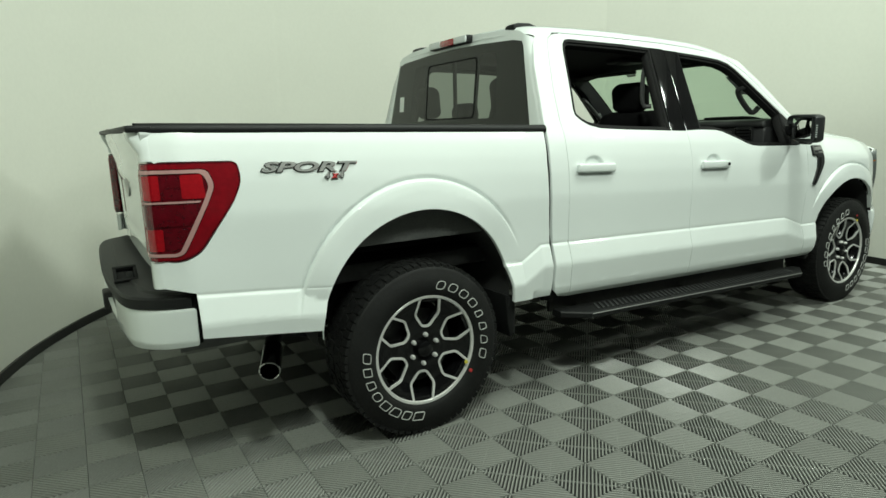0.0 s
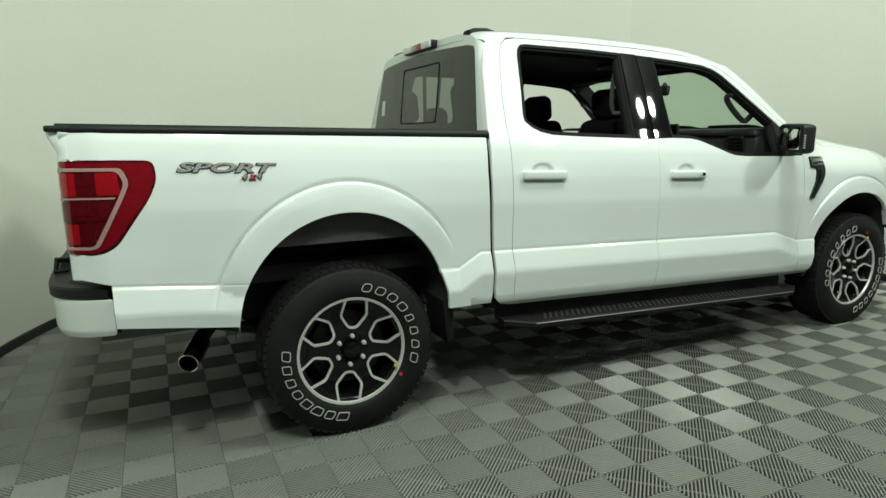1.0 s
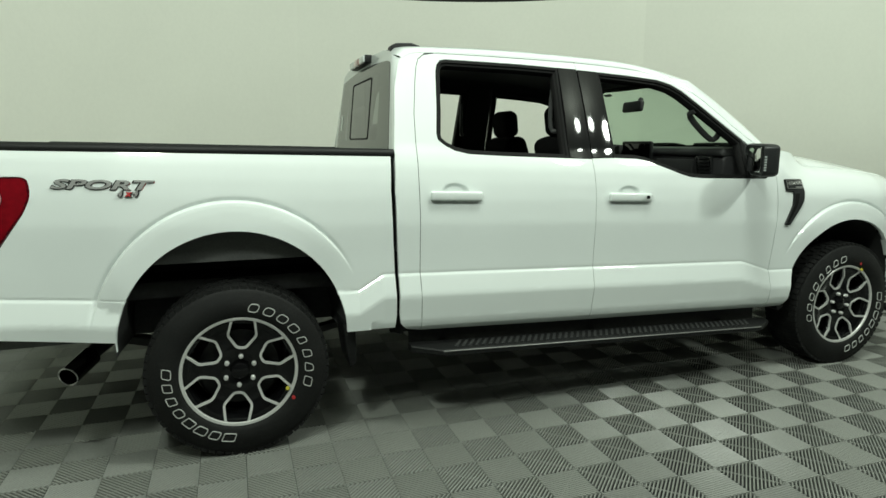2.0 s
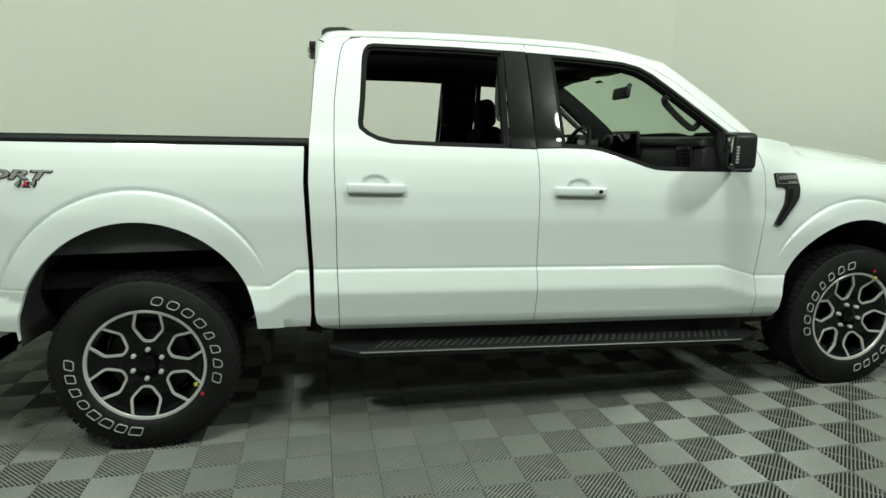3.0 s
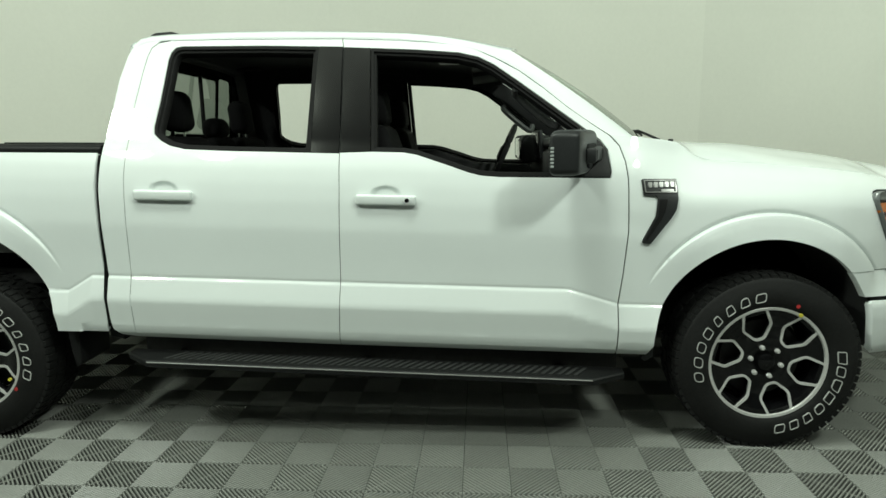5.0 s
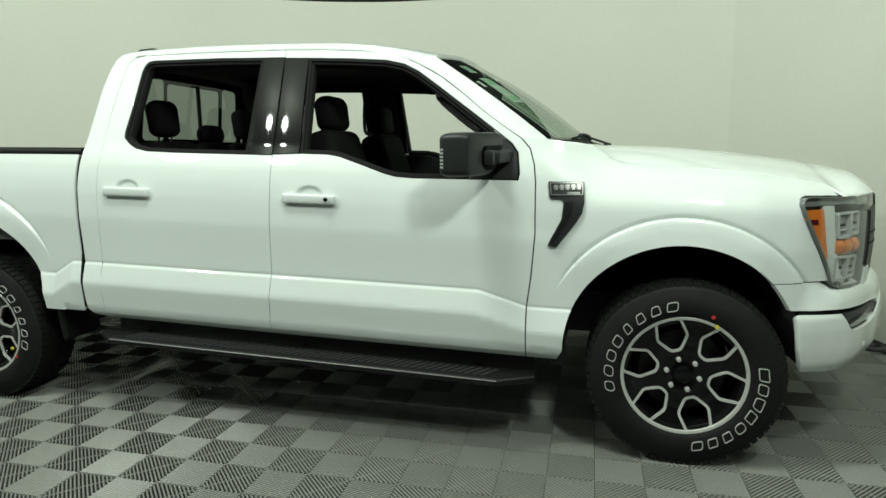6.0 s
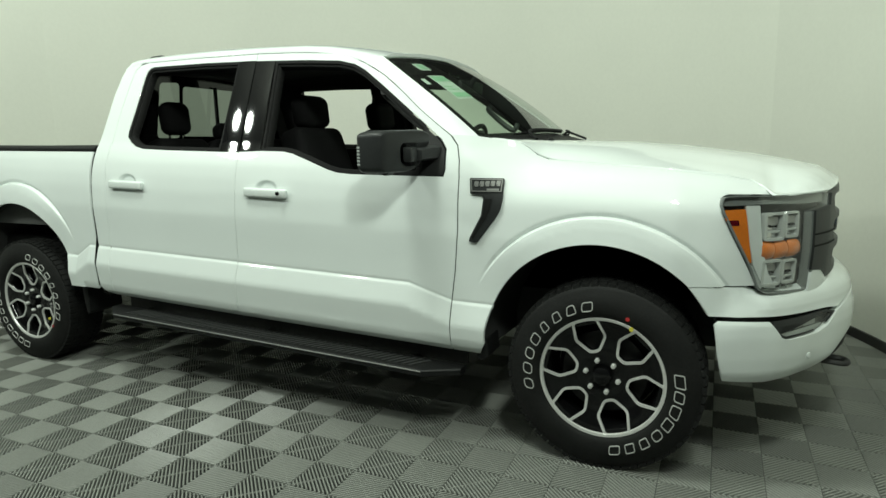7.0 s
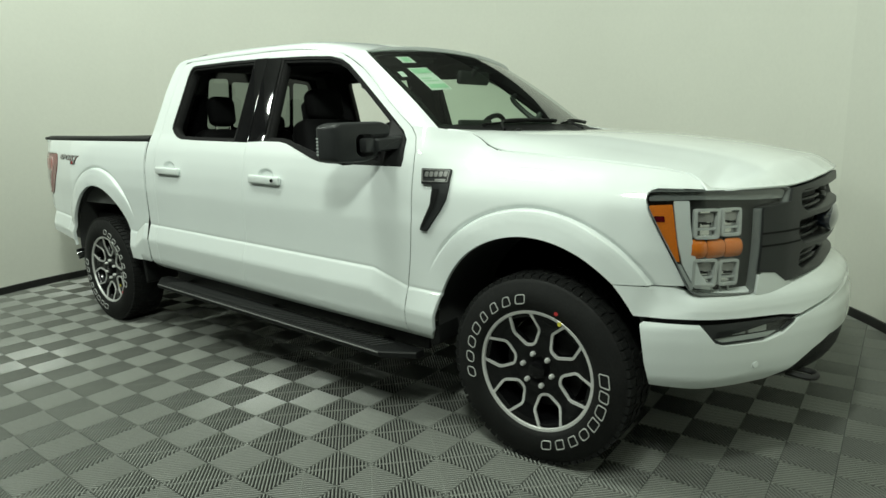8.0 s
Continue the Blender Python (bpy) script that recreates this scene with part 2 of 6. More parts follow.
def skin(name, outline, fn, mat, parent, outward, du=0.03, dv=0.03, depth=0.02, holes=(), lift=0.0, label="", cuts=(), dense=None):
    """A shell over a closed outline in two parameters, laid on the surface fn(u, v), with edges turned in by depth.
    outward: a direction, or a function of the point, that tells the outer side."""
    loops = [[Vector((u, v, 0)) for u, v in outline]] + [[Vector((u, v, 0)) for u, v in h] for h in holes]
    flat = [p for loop in loops for p in loop]
    bm = bmesh.new()
    vs = [bm.verts.new(p) for p in flat]
    from mathutils.geometry import tessellate_polygon
    for tri in tessellate_polygon(loops):
        if len(set(tri)) == 3:
            try:
                bm.faces.new([vs[i] for i in tri])
            except ValueError:
                pass
    us, ws = [p.x for p in flat], [p.y for p in flat]
    for lo, hi, step, axis in ((min(us), max(us), du, 0), (min(ws), max(ws), dv, 1)):
        count = int((hi - lo) / step)
        for k in range(1, count + 1):
            at = lo + (hi - lo) * k / (count + 1)
            co, no = [0, 0, 0], [0, 0, 0]
            co[axis], no[axis] = at, 1
            bmesh.ops.bisect_plane(bm, geom=bm.verts[:] + bm.edges[:] + bm.faces[:], dist=1e-6, plane_co=co, plane_no=no)
    for (cu, cv), (nu, nv) in cuts:
        bmesh.ops.bisect_plane(bm, geom=bm.verts[:] + bm.edges[:] + bm.faces[:], dist=1e-6, plane_co=(cu, cv, 0), plane_no=(nu, nv, 0))
    if dense:
        for _ in range(2):
            chosen = [e for e in bm.edges if dense(*((e.verts[0].co + e.verts[1].co) / 2)[:2]) and e.calc_length() > 0.005]
            bmesh.ops.subdivide_edges(bm, edges=chosen, cuts=1, use_grid_fill=True)
            bmesh.ops.triangulate(bm, faces=[f for f in bm.faces if len(f.verts) > 4])
    bmesh.ops.remove_doubles(bm, verts=bm.verts, dist=1e-5)
    loose = [v for v in bm.verts if not v.link_faces]
    bmesh.ops.delete(bm, geom=loose, context="VERTS")
    bm.verts.index_update()
    uv = [(v.co.x, v.co.y) for v in bm.verts]
    e = 0.002
    places, normals = [], []
    for u, v in uv:
        p = Vector(fn(u, v))
        n = (Vector(fn(u + e, v)) - Vector(fn(u - e, v))).cross(Vector(fn(u, v + e)) - Vector(fn(u, v - e)))
        n.normalize()
        if n.dot(Vector(outward(p) if callable(outward) else outward)) < 0:
            n = -n
        places.append(p + n * lift)
        normals.append(n)
    verts, faces, loop_normals = list(places), [], []
    for f in bm.faces:
        ids = [v.index for v in f.verts]
        g = (places[ids[1]] - places[ids[0]]).cross(places[ids[-1]] - places[ids[0]])
        if g.dot(normals[ids[0]]) < 0:
            ids.reverse()
        faces.append(ids)
        loop_normals += [normals[i] for i in ids]
    if depth:
        inner = {}
        for ed in bm.edges:
            if len(ed.link_faces) != 1:
                continue
            a, b = ed.verts[0].index, ed.verts[1].index
            for i in (a, b):
                if i not in inner:
                    inner[i] = len(verts)
                    verts.append(places[i] - normals[i] * depth)
            mid = sum((places[v.index] for v in ed.link_faces[0].verts), Vector()) / len(ed.link_faces[0].verts)
            side = (places[b] - places[a]).cross(normals[a])
            if side.dot(places[a] - mid) < 0:
                side = -side
            side.normalize()
            ids = [a, b, inner[b], inner[a]]
            g = (verts[ids[1]] - verts[ids[0]]).cross(verts[ids[3]] - verts[ids[0]])
            ns = {a: (normals[a] + side).normalized(), b: (normals[b] + side).normalized(), inner[a]: side, inner[b]: side}
            if g.dot(side) < 0:
                ids.reverse()
            faces.append(ids)
            loop_normals += [ns[i] for i in ids]
    bm.free()
    return link_mesh(name, verts, faces, mat, parent, loop_normals, label)


def loft(name, rows, mat, parent, label="", close=False, smooth_angle=50):
    """A sheet through rows of points of equal length."""
    bm = bmesh.new()
    grid = [[bm.verts.new(p) for p in row] for row in rows]
    for a, b in zip(grid, grid[1:]):
        n = len(a)
        for i in range(n if close else n - 1):
            j = (i + 1) % n
            try:
                bm.faces.new((a[i], a[j], b[j], b[i]))
            except ValueError:
                pass
    bmesh.ops.remove_doubles(bm, verts=bm.verts, dist=1e-6)
    return part(name, bm, mat, parent, label, smooth_angle)


def add_box(bm, lo, hi, bevel=0.0, m=None, segments=2):
    """A box, bevelled, joined into bm."""
    made = bmesh.ops.create_cube(bm, size=1)["verts"]
    c = (Vector(lo) + Vector(hi)) / 2
    d = Vector(hi) - Vector(lo)
    for v in made:
        v.co = Vector((v.co.x * d.x, v.co.y * d.y, v.co.z * d.z)) + c
    if bevel:
        edges = {e for v in made for e in v.link_edges}
        res = bmesh.ops.bevel(bm, geom=list(edges), offset=bevel, segments=segments, affect="EDGES", profile=0.5)
        made = list({v for f in res["faces"] for v in f.verts} | {v for v in made if v.is_valid})
    if m is not None:
        for v in made:
            v.co = m @ v.co
    return made


def add_prism(bm, poly, y0, y1, bevel=0.0, m=None):
    """A prism: an outline in x, z drawn out along y."""
    a = [bm.verts.new((x, y0, z)) for x, z in poly]
    b = [bm.verts.new((x, y1, z)) for x, z in poly]
    faces = [bm.faces.new(a), bm.faces.new(b[::-1])]
    for i in range(len(poly)):
        j = (i + 1) % len(poly)
        faces.append(bm.faces.new((a[i], b[i], b[j], a[j])))
    made = a + b
    bmesh.ops.recalc_face_normals(bm, faces=faces)
    if bevel:
        edges = {e for f in faces for e in f.edges}
        res = bmesh.ops.bevel(bm, geom=list(edges), offset=bevel, segments=2, affect="EDGES", profile=0.5)
        made = list({v for f in res["faces"] for v in f.verts} | {v for v in made if v.is_valid})
    if m is not None:
        for v in made:
            v.co = m @ v.co
    return made


def add_tube(bm, path, r, sides=10, caps=True):
    """A round bar along a path."""
    rings, prev = [], None
    pts = [Vector(p) for p in path]
    for i, p in enumerate(pts):
        d = (pts[min(i + 1, len(pts) - 1)] - pts[max(i - 1, 0)]).normalized()
        up = Vector((0, 0, 1)) if abs(d.z) < 0.9 else Vector((1, 0, 0))
        a = d.cross(up).normalized()
        b = d.cross(a)
        rad = r[i] if isinstance(r, (list, tuple)) else r
        rings.append([bm.verts.new(p + (a * math.cos(k * math.tau / sides) + b * math.sin(k * math.tau / sides)) * rad) for k in range(sides)])
    for a, b in zip(rings, rings[1:]):
        for k in range(sides):
            bm.faces.new((a[k], a[(k + 1) % sides], b[(k + 1) % sides], b[k]))
    if caps:
        bm.faces.new(rings[0])
        bm.faces.new(rings[-1][::-1])


def add_lathe(bm, profile, sides=48, centre=(0, 0, 0), closed=False):
    """A profile of (radius, y) turned round the y axis."""
    rings = []
    for r, y in profile:
        rings.append([bm.verts.new((centre[0] + r * math.cos(k * math.tau / sides), centre[1] + y, centre[2] + r * math.sin(k * math.tau / sides))) for k in range(sides)])
    pairs = list(zip(rings, rings[1:])) + ([(rings[-1], rings[0])] if closed else [])
    for a, b in pairs:
        for k in range(sides):
            bm.faces.new((a[k], a[(k + 1) % sides], b[(k + 1) % sides], b[k]))


def thing(name, label, category, place=(0, 0, 0)):
    ob = new(name)
    ob.empty_display_size = 0.2
    ob.location = place
    return tagged(ob, label, category)


# ---- the booth: a round wall, a flat ceiling, a dark room behind the camera ----
CX, CY, RADIUS, WALL_H = 1.70, -0.05, 3.59, 3.07
ARC0, ARC1 = -20.0, 203.0
SEAMS = (ARC0, 40.0, 105.0, 170.0, ARC1)


def arc_slab(name, a0, a1, r0, r1, z0, z1, mat, label, category="wall", bevel=0.0):
    """A bent slab between two radii and two heights."""
    bm = bmesh.new()
    n = max(2, int((a1 - a0) / 2))
    rows = []
    for k in range(n + 1):
        a = radians(a0 + (a1 - a0) * k / n)
        c, s = math.cos(a), math.sin(a)
        pts = [(r0, z0), (r0, z1 - bevel), (r0 + bevel, z1), (r1, z1), (r1, z0)] if bevel else [(r0, z0), (r0, z1), (r1, z1), (r1, z0)]
        rows.append([bm.verts.new((CX + r * c, CY + r * s, z)) for r, z in pts])
    for a, b in zip(rows, rows[1:]):
        for i in range(len(a)):
            j = (i + 1) % len(a)
            bm.faces.new((a[i], a[j], b[j], b[i]))
    bm.faces.new(rows[0])
    bm.faces.new(rows[-1][::-1])
    ob = part(name, bm, mat)
    return tagged(ob, label, category, kind="structure")


for k in range(4):
    arc_slab("wall_booth_%d" % (k + 1), SEAMS[k], SEAMS[k + 1], RADIUS + 0.0015 * (k % 2), RADIUS + 0.10, 0, WALL_H,
             WALL_GREYER if k == 0 else WALL, "smooth off-white painted curved studio wall panel")
arc_slab("baseboard", ARC0, ARC1, RADIUS - 0.012, RADIUS + 0.002, 0, 0.065, BASE, "black vinyl baseboard round the curved wall", "baseboard", 0.004)


def slab(name, lo, hi, mat, label, category):
    bm = bmesh.new()
    add_box(bm, lo, hi)
    return tagged(part(name, bm, mat), label, category, kind="structure")


HALL_H = 6.2
slab("ceiling", (-6.0, -9.0, HALL_H), (9.5, 7.0, HALL_H + 0.1), CEILING, "plain pale hall ceiling above the open studio", "ceiling")
slab("wall_south", (-6.0, -9.0, 0), (9.5, -8.9, HALL_H), OUTERWALL, "plain grey hall wall behind the studio opening", "wall")
slab("wall_north", (-6.0, 6.9, 0), (9.5, 7.0, HALL_H), OUTERWALL, "plain grey hall wall behind the curved studio wall", "wall")
slab("wall_west", (-6.0, -8.9, 0), (-5.9, 6.9, HALL_H), OUTERWALL, "plain grey hall side wall", "wall")
slab("wall_east", (9.4, -8.9, 0), (9.5, 6.9, HALL_H), OUTERWALL, "plain grey hall side wall", "wall")
floor = slab("floor", (-6.0, -9.0, -0.12), (9.5, 7.0, -0.0125), SUBFLOOR, "grey ribbed interlocking plastic floor tiles", "floor")


# ---- the truck: shape of its sides ----
RAKE = 0.033


def zb(x, z):
    return z + RAKE * (x - 1.8)


UPPER = Profile([(0.3, 0.969), (0.86, 0.970), (1.00, 0.974), (1.12, 0.966), (1.20, 0.954), (1.27, 0.937), (1.33, 0.912), (1.37, 0.889),
                 (1.86, 0.698), (1.92, 0.666)], 0.07)
LOWER = Profile([(-0.40, 0.020), (-0.21, 0.022), (-0.115, 0.032), (-0.10, 0.031), (-0.012, 0.006), (-0.006, 0.0015), (0.0, -0.002), (0.008, 0.0), (0.2, 0.0)], 0.008)
TUCK = Profile([(0.30, -0.10), (0.455, -0.06), (0.478, -0.028), (0.50, -0.010), (0.52, -0.004), (0.54, 0.0), (0.8, 0.0)], 0.014)
CREASE_X = (-1.2, -0.44, 0.545, 0.665, 2.82, 3.035, 4.4)
CREASE_Z = (0.716, 0.686, 0.690, 0.764, 0.766, 0.706, 0.712)
ARCH_R = (0.0, 0.54, 0.483, 0.497)
ARCH_F = (3.66, 0.48, 0.470, 0.468)
FLARE_R = (0.0, 0.54, 0.583, 0.628)
FLARE_F = (3.66, 0.48, 0.565, 0.577)
FLARE = Profile([(0.55, 0.028), (0.80, 0.0250), (0.92, 0.0200), (0.965, 0.0160), (0.988, 0.0125), (0.994, 0.0090), (0.998, 0.0), (1.3, 0.0)], 0.005)
CREASE_DIP = Profile([(0.90, 0.0), (0.991, 0.0), (0.999, -0.0105), (1.005, -0.0110), (1.015, -0.0050), (1.027, -0.0008), (1.04, 0.0), (1.4, 0.0)], 0.004)
HOOD_E = Profile([(3.1, 1.385), (3.23, 1.369), (3.30, 1.356), (3.34, 1.332), (3.375, 1.304), (3.42, 1.285), (3.50, 1.273), (3.65, 1.261), (3.9, 1.239), (4.12, 1.211), (4.205, 1.193), (4.245, 1.171),
                  (4.281, 1.143), (4.5, 1.143)], 0.02)
TAPER = Profile([(-1.3, 0.84), (-1.10, 0.905), (-0.95, 0.945), (-0.75, 0.960), (-0.45, 0.990), (0.0, 1.0), (3.80, 1.0), (3.95, 0.991), (4.10, 0.952),
                 (4.20, 0.908), (4.28, 0.862), (4.36, 0.79), (4.45, 0.66)], 0.08)


def half_width(x, b):
    """Distance of the outer skin from the middle plane, at x and raked height b."""
    z = b - RAKE * (x - 1.8)
    y = UPPER(b)
    y -= 0.075 * sm(3.08, 3.40, x) * sm(1.14, 1.36, b)
    if 3.25 < x < 4.28:
        roll = min(1.2, max(0.0, (z - HOOD_E(x)) / 0.075 + 1))
        y -= 0.042 * roll ** 3 * sm(3.25, 3.48, x) * sm(4.30, 4.18, x)
    d = b - lerp(CREASE_X, CREASE_Z, x)
    bump = LOWER(d)
    flare = 0.0
    for (ox, oz, a, h) in (FLARE_R, FLARE_F):
        if abs(x - ox) < 0.75:
            dz = max(0.0, z - oz)
            q = math.hypot((x - ox) / a, dz / h)
            to_cab = (x - ox) * (1 if ox < 1 else -1) > 0
            angle = math.degrees(math.atan2(dz, abs(x - ox) + 1e-6))
            keep = sm(26, 62, angle) if to_cab else (1.0 if ox > 1 else sm(-6, 34, angle))
            flare = max(flare, FLARE(q) * keep)
            y += CREASE_DIP(q) * min(keep, sm(oz + 0.10, oz + 0.24, z))
    y += bump + max(0.0, flare - max(bump, 0.0))
    if x > 0.6 and x < 3.25:
        y += TUCK(b)
    for hx, hz in ((1.029, 1.166), (2.022, 1.134)):
        q = math.hypot((x - hx) / 0.075, (z - hz - 0.014) / 0.046)
        if q < 1:
            y -= 0.013 * sm(1.0, 0.55, q)
    return y * TAPER(x)


def side(x, b, s=-1):
    return (x, s * half_width(x, b), b - RAKE * (x - 1.8))


OUT = (0, -1, 0)


def raked(points):
    return [(x, zb(x, z)) for x, z in points]


def ellipse_run(spec, a0, a1, n):
    ox, oz, a, h = spec
    return [(ox + a * math.cos(radians(a0 + (a1 - a0) * k / n)), oz + h * math.sin(radians(a0 + (a1 - a0) * k / n))) for k in range(n + 1)]


truck = thing("pickup_truck", "white four-door pickup truck with lowered side windows and black trim", "pickup truck")


CREASE_CUTS = []
for k in (1, 2, 3, 4, 5, 6):
    a, b = Vector((CREASE_X[k - 1], CREASE_Z[k - 1])), Vector((CREASE_X[k], CREASE_Z[k]))
    n = Vector((-(b - a).y, (b - a).x)).normalized()
    CREASE_CUTS.append([((a.x, a.y + d), (n.x, n.y)) for d in (-0.022, -0.014, -0.009, -0.005, -0.001, 0.003, 0.008, 0.014)])
FOOT_CUTS = [((0, v), (0, 1)) for v in (0.470, 0.478, 0.486, 0.495, 0.505, 0.515, 0.525, 0.535)]


def by_flare(u, v):
    z = v - RAKE * (u - 1.8)
    for ox, oz, a, h in (FLARE_R, FLARE_F):
        if z > oz - 0.02 and 0.95 < math.hypot((u - ox) / a, (z - oz) / h) < 1.065:
            return True
    return False


def by_handle(u, v):
    z = v - RAKE * (u - 1.8)
    return any(math.hypot((u - hx) / 0.075, (z - hz - 0.014) / 0.046) < 1.12 for hx, hz in ((1.029, 1.166), (2.022, 1.134)))


def side_panel(name, world_outline, mat=WHITE, gap=0.0019, both=True, label="", parent=truck, lift=0.0, du=0.03, dv=0.022, depth=0.022, holes=(), cuts=(), dense=None):
    outline = inset(raked(world_outline), gap) if gap else raked(world_outline)
    ob = skin(name, outline, side, mat, parent, OUT, du, dv, depth, [raked(h) for h in holes], lift, label, cuts, dense)
    if both:
        mirrored(ob)
    return ob


# bed sides
TAIL = rounded([(-1.034, 1.283), (-0.752, 1.277), (-0.744, 1.205), (-0.775, 1.135), (-0.905, 0.950), (-0.965, 0.923), (-1.034, 0.927)], 0.03)
bed_outline = ([(-1.037, 1.392), (-0.47, 1.381), (0.722, 1.357), (0.712, 1.195), (0.717, 0.972), (0.723, 0.80), (0.725, 0.60), (0.718, 0.535), (0.50, 0.540)]
               + ellipse_run(ARCH_R, 0, 180, 40) + [(-0.487, 0.585), (-0.935, 0.632), (-0.938, 0.80), (-1.037, 0.828)])
bed = side_panel("bed_side", bed_outline + [(-1.037, 0.924)] + TAIL[::-1][2:-2] + [(-1.037, 1.288)], dv=0.018, du=0.018, label="white bed side panel with a flared wheel arch", cuts=CREASE_CUTS[0] + CREASE_CUTS[2] + CREASE_CUTS[3], dense=by_flare)

# cab corner behind the rear doors
cab_outline = [(0.738, 0.60), (0.740, 0.80), (0.735, 0.972), (0.731, 1.195), (0.742, 1.385), (0.757, 1.503), (0.777, 1.682), (0.805, 1.790), (0.828, 1.834), (0.870, 1.861),
               (0.930, 1.867), (0.958, 1.860), (0.945, 1.848), (0.915, 1.824), (0.900, 1.785), (0.885, 1.708), (0.862, 1.553), (0.854, 1.40), (0.849, 1.256), (0.850, 1.06), (0.847, 0.806), (0.850, 0.505), (0.775, 0.520), (0.745, 0.55)]
side_panel("cab_corner", cab_outline, label="white cab corner panel", cuts=CREASE_CUTS[3] + FOOT_CUTS)

SPLIT = [(1.809, 1.846), (1.815, 1.75), (1.818, 1.50), (1.818, 1.33), (1.820, 1.172), (1.815, 0.95), (1.811, 0.769), (1.806, 0.62), (1.796, 0.466)]
REAR_SEAM = [(0.850, 0.505), (0.847, 0.806), (0.850, 1.06), (0.849, 1.256), (0.854, 1.40), (0.862, 1.553), (0.885, 1.708), (0.900, 1.785), (0.915, 1.824), (0.945, 1.848), (1.000, 1.857)]
RWIN = [(1.815, 1.808), (1.45, 1.822), (1.06, 1.828), (1.030, 1.822), (1.010, 1.800), (1.000, 1.765), (0.982, 1.577), (0.966, 1.460), (0.970, 1.430), (1.003, 1.402),
        (1.050, 1.378), (1.120, 1.362), (1.30, 1.352), (1.818, 1.333)]
rear_outline = REAR_SEAM + [(1.30, 1.856), (1.567, 1.851), (1.809, 1.846)] + RWIN + SPLIT[4:]
FWIN = [(1.818, 1.336), (1.965, 1.338), (2.100, 1.333), (2.160, 1.322), (2.287, 1.279), (2.385, 1.244), (2.440, 1.230), (2.52, 1.223), (2.990, 1.212), (2.996, 1.24), (2.985, 1.33),
        (2.955, 1.372), (2.813, 1.480), (2.608, 1.634), (2.50, 1.712), (2.43, 1.748), (2.34, 1.770), (2.15, 1.787), (1.95, 1.799), (1.815, 1.806)]
FRONT_SEAM = [(1.809, 1.846), (2.05, 1.834), (2.23, 1.819), (2.34, 1.806), (2.41, 1.785), (2.50, 1.745), (2.611, 1.682), (2.72, 1.60), (2.817, 1.519), (2.92, 1.443), (2.995, 1.391),
              (3.035, 1.345), (3.055, 1.28), (3.064, 1.206), (3.066, 0.982), (3.050, 0.80), (3.032, 0.666), (3.030, 0.432)]
front_outline = FRONT_SEAM + SPLIT[::-1][:5] + FWIN
rear_door = side_panel("rear_door", rear_outline, both=False, du=0.02, dv=0.018, label="white rear door with its window lowered", cuts=CREASE_CUTS[3] + FOOT_CUTS, dense=by_handle)
front_door = side_panel("front_door", front_outline, both=False, du=0.02, dv=0.018, label="white front door with its window lowered", cuts=CREASE_CUTS[3] + CREASE_CUTS[4] + FOOT_CUTS, dense=by_handle)


def window_trim(door, opening, name):
    """The black surround of a window, with a raised lip and an inner channel."""
    outer = raked(opening)
    for width, lift, mat, nm, depth in ((0.013, -0.002, SEAL, name, 0.03), ):
        inner = inset(outer, width)
        skin(nm, inset(outer, 0.001), side, mat, door, OUT, 0.05, 0.05, depth, [inner], lift)
    mid = inset(outer, 0.010)
    skin("glass_channel", mid, side, SEAL, door, OUT, 0.06, 0.06, 0.045, [inset(outer, 0.024)], -0.012)


FRAME_R = REAR_SEAM[4:] + [(1.30, 1.856), (1.567, 1.851), (1.809, 1.846)] + RWIN[:10]
FRAME_F = FRONT_SEAM[:12] + FWIN[10:]
for door, outline in ((rear_door, FRAME_R), (front_door, FRAME_F)):
    skin("door_lining", inset(raked(outline), 0.0015), side, TRIM, door, OUT, 0.03, 0.03, 0.0, (), -0.024, "black inner door lining")
REAR_OPEN = [(1.700, 1.812)] + RWIN[1:-1] + [(1.685, 1.338)]
FRONT_OPEN = [(1.956, 1.338)] + FWIN[2:8] + [(2.872, 1.215), (2.872, 1.432)] + FWIN[13:-2] + [(1.940, 1.800)]
window_trim(rear_door, REAR_OPEN, "window_trim")
window_trim(front_door, FRONT_OPEN, "window_trim")
PILLAR_R = [(1.687, 1.337), (1.8155, 1.3335), (1.8155, 1.60), (1.8125, 1.811), (1.699, 1.815)]
PILLAR_F = [(1.8205, 1.3365), (1.953, 1.339), (1.941, 1.801), (1.8175, 1.808), (1.8205, 1.60)]
for door, outline in ((rear_door, PILLAR_R), (front_door, PILLAR_F)):
    mid_x = sum(p[0] for p in outline) / len(outline)

    def bowed(u, v):
        x, y, z = side(u, v)
        return (x, y - 0.0020 * (1 - ((u - mid_x) / 0.065) ** 2) - 0.0075 * (1 - ((v - 1.58) / 0.24) ** 2), z)
    skin("pillar_cover", inset(raked(outline), 0.002), bowed, GLOSSBLACK, door, OUT, 0.012, 0.03, 0.02, (), 0.0015, "gloss black pillar cover")
SAIL = [(2.876, 1.219), (2.986, 1.216), (2.990, 1.24), (2.979, 1.328), (2.95, 1.366), (2.876, 1.422)]
skin("mirror_sail", raked(SAIL), side, BLACK, front_door, OUT, 0.03, 0.03, 0.03, (), 0.003, "black plastic mirror base")


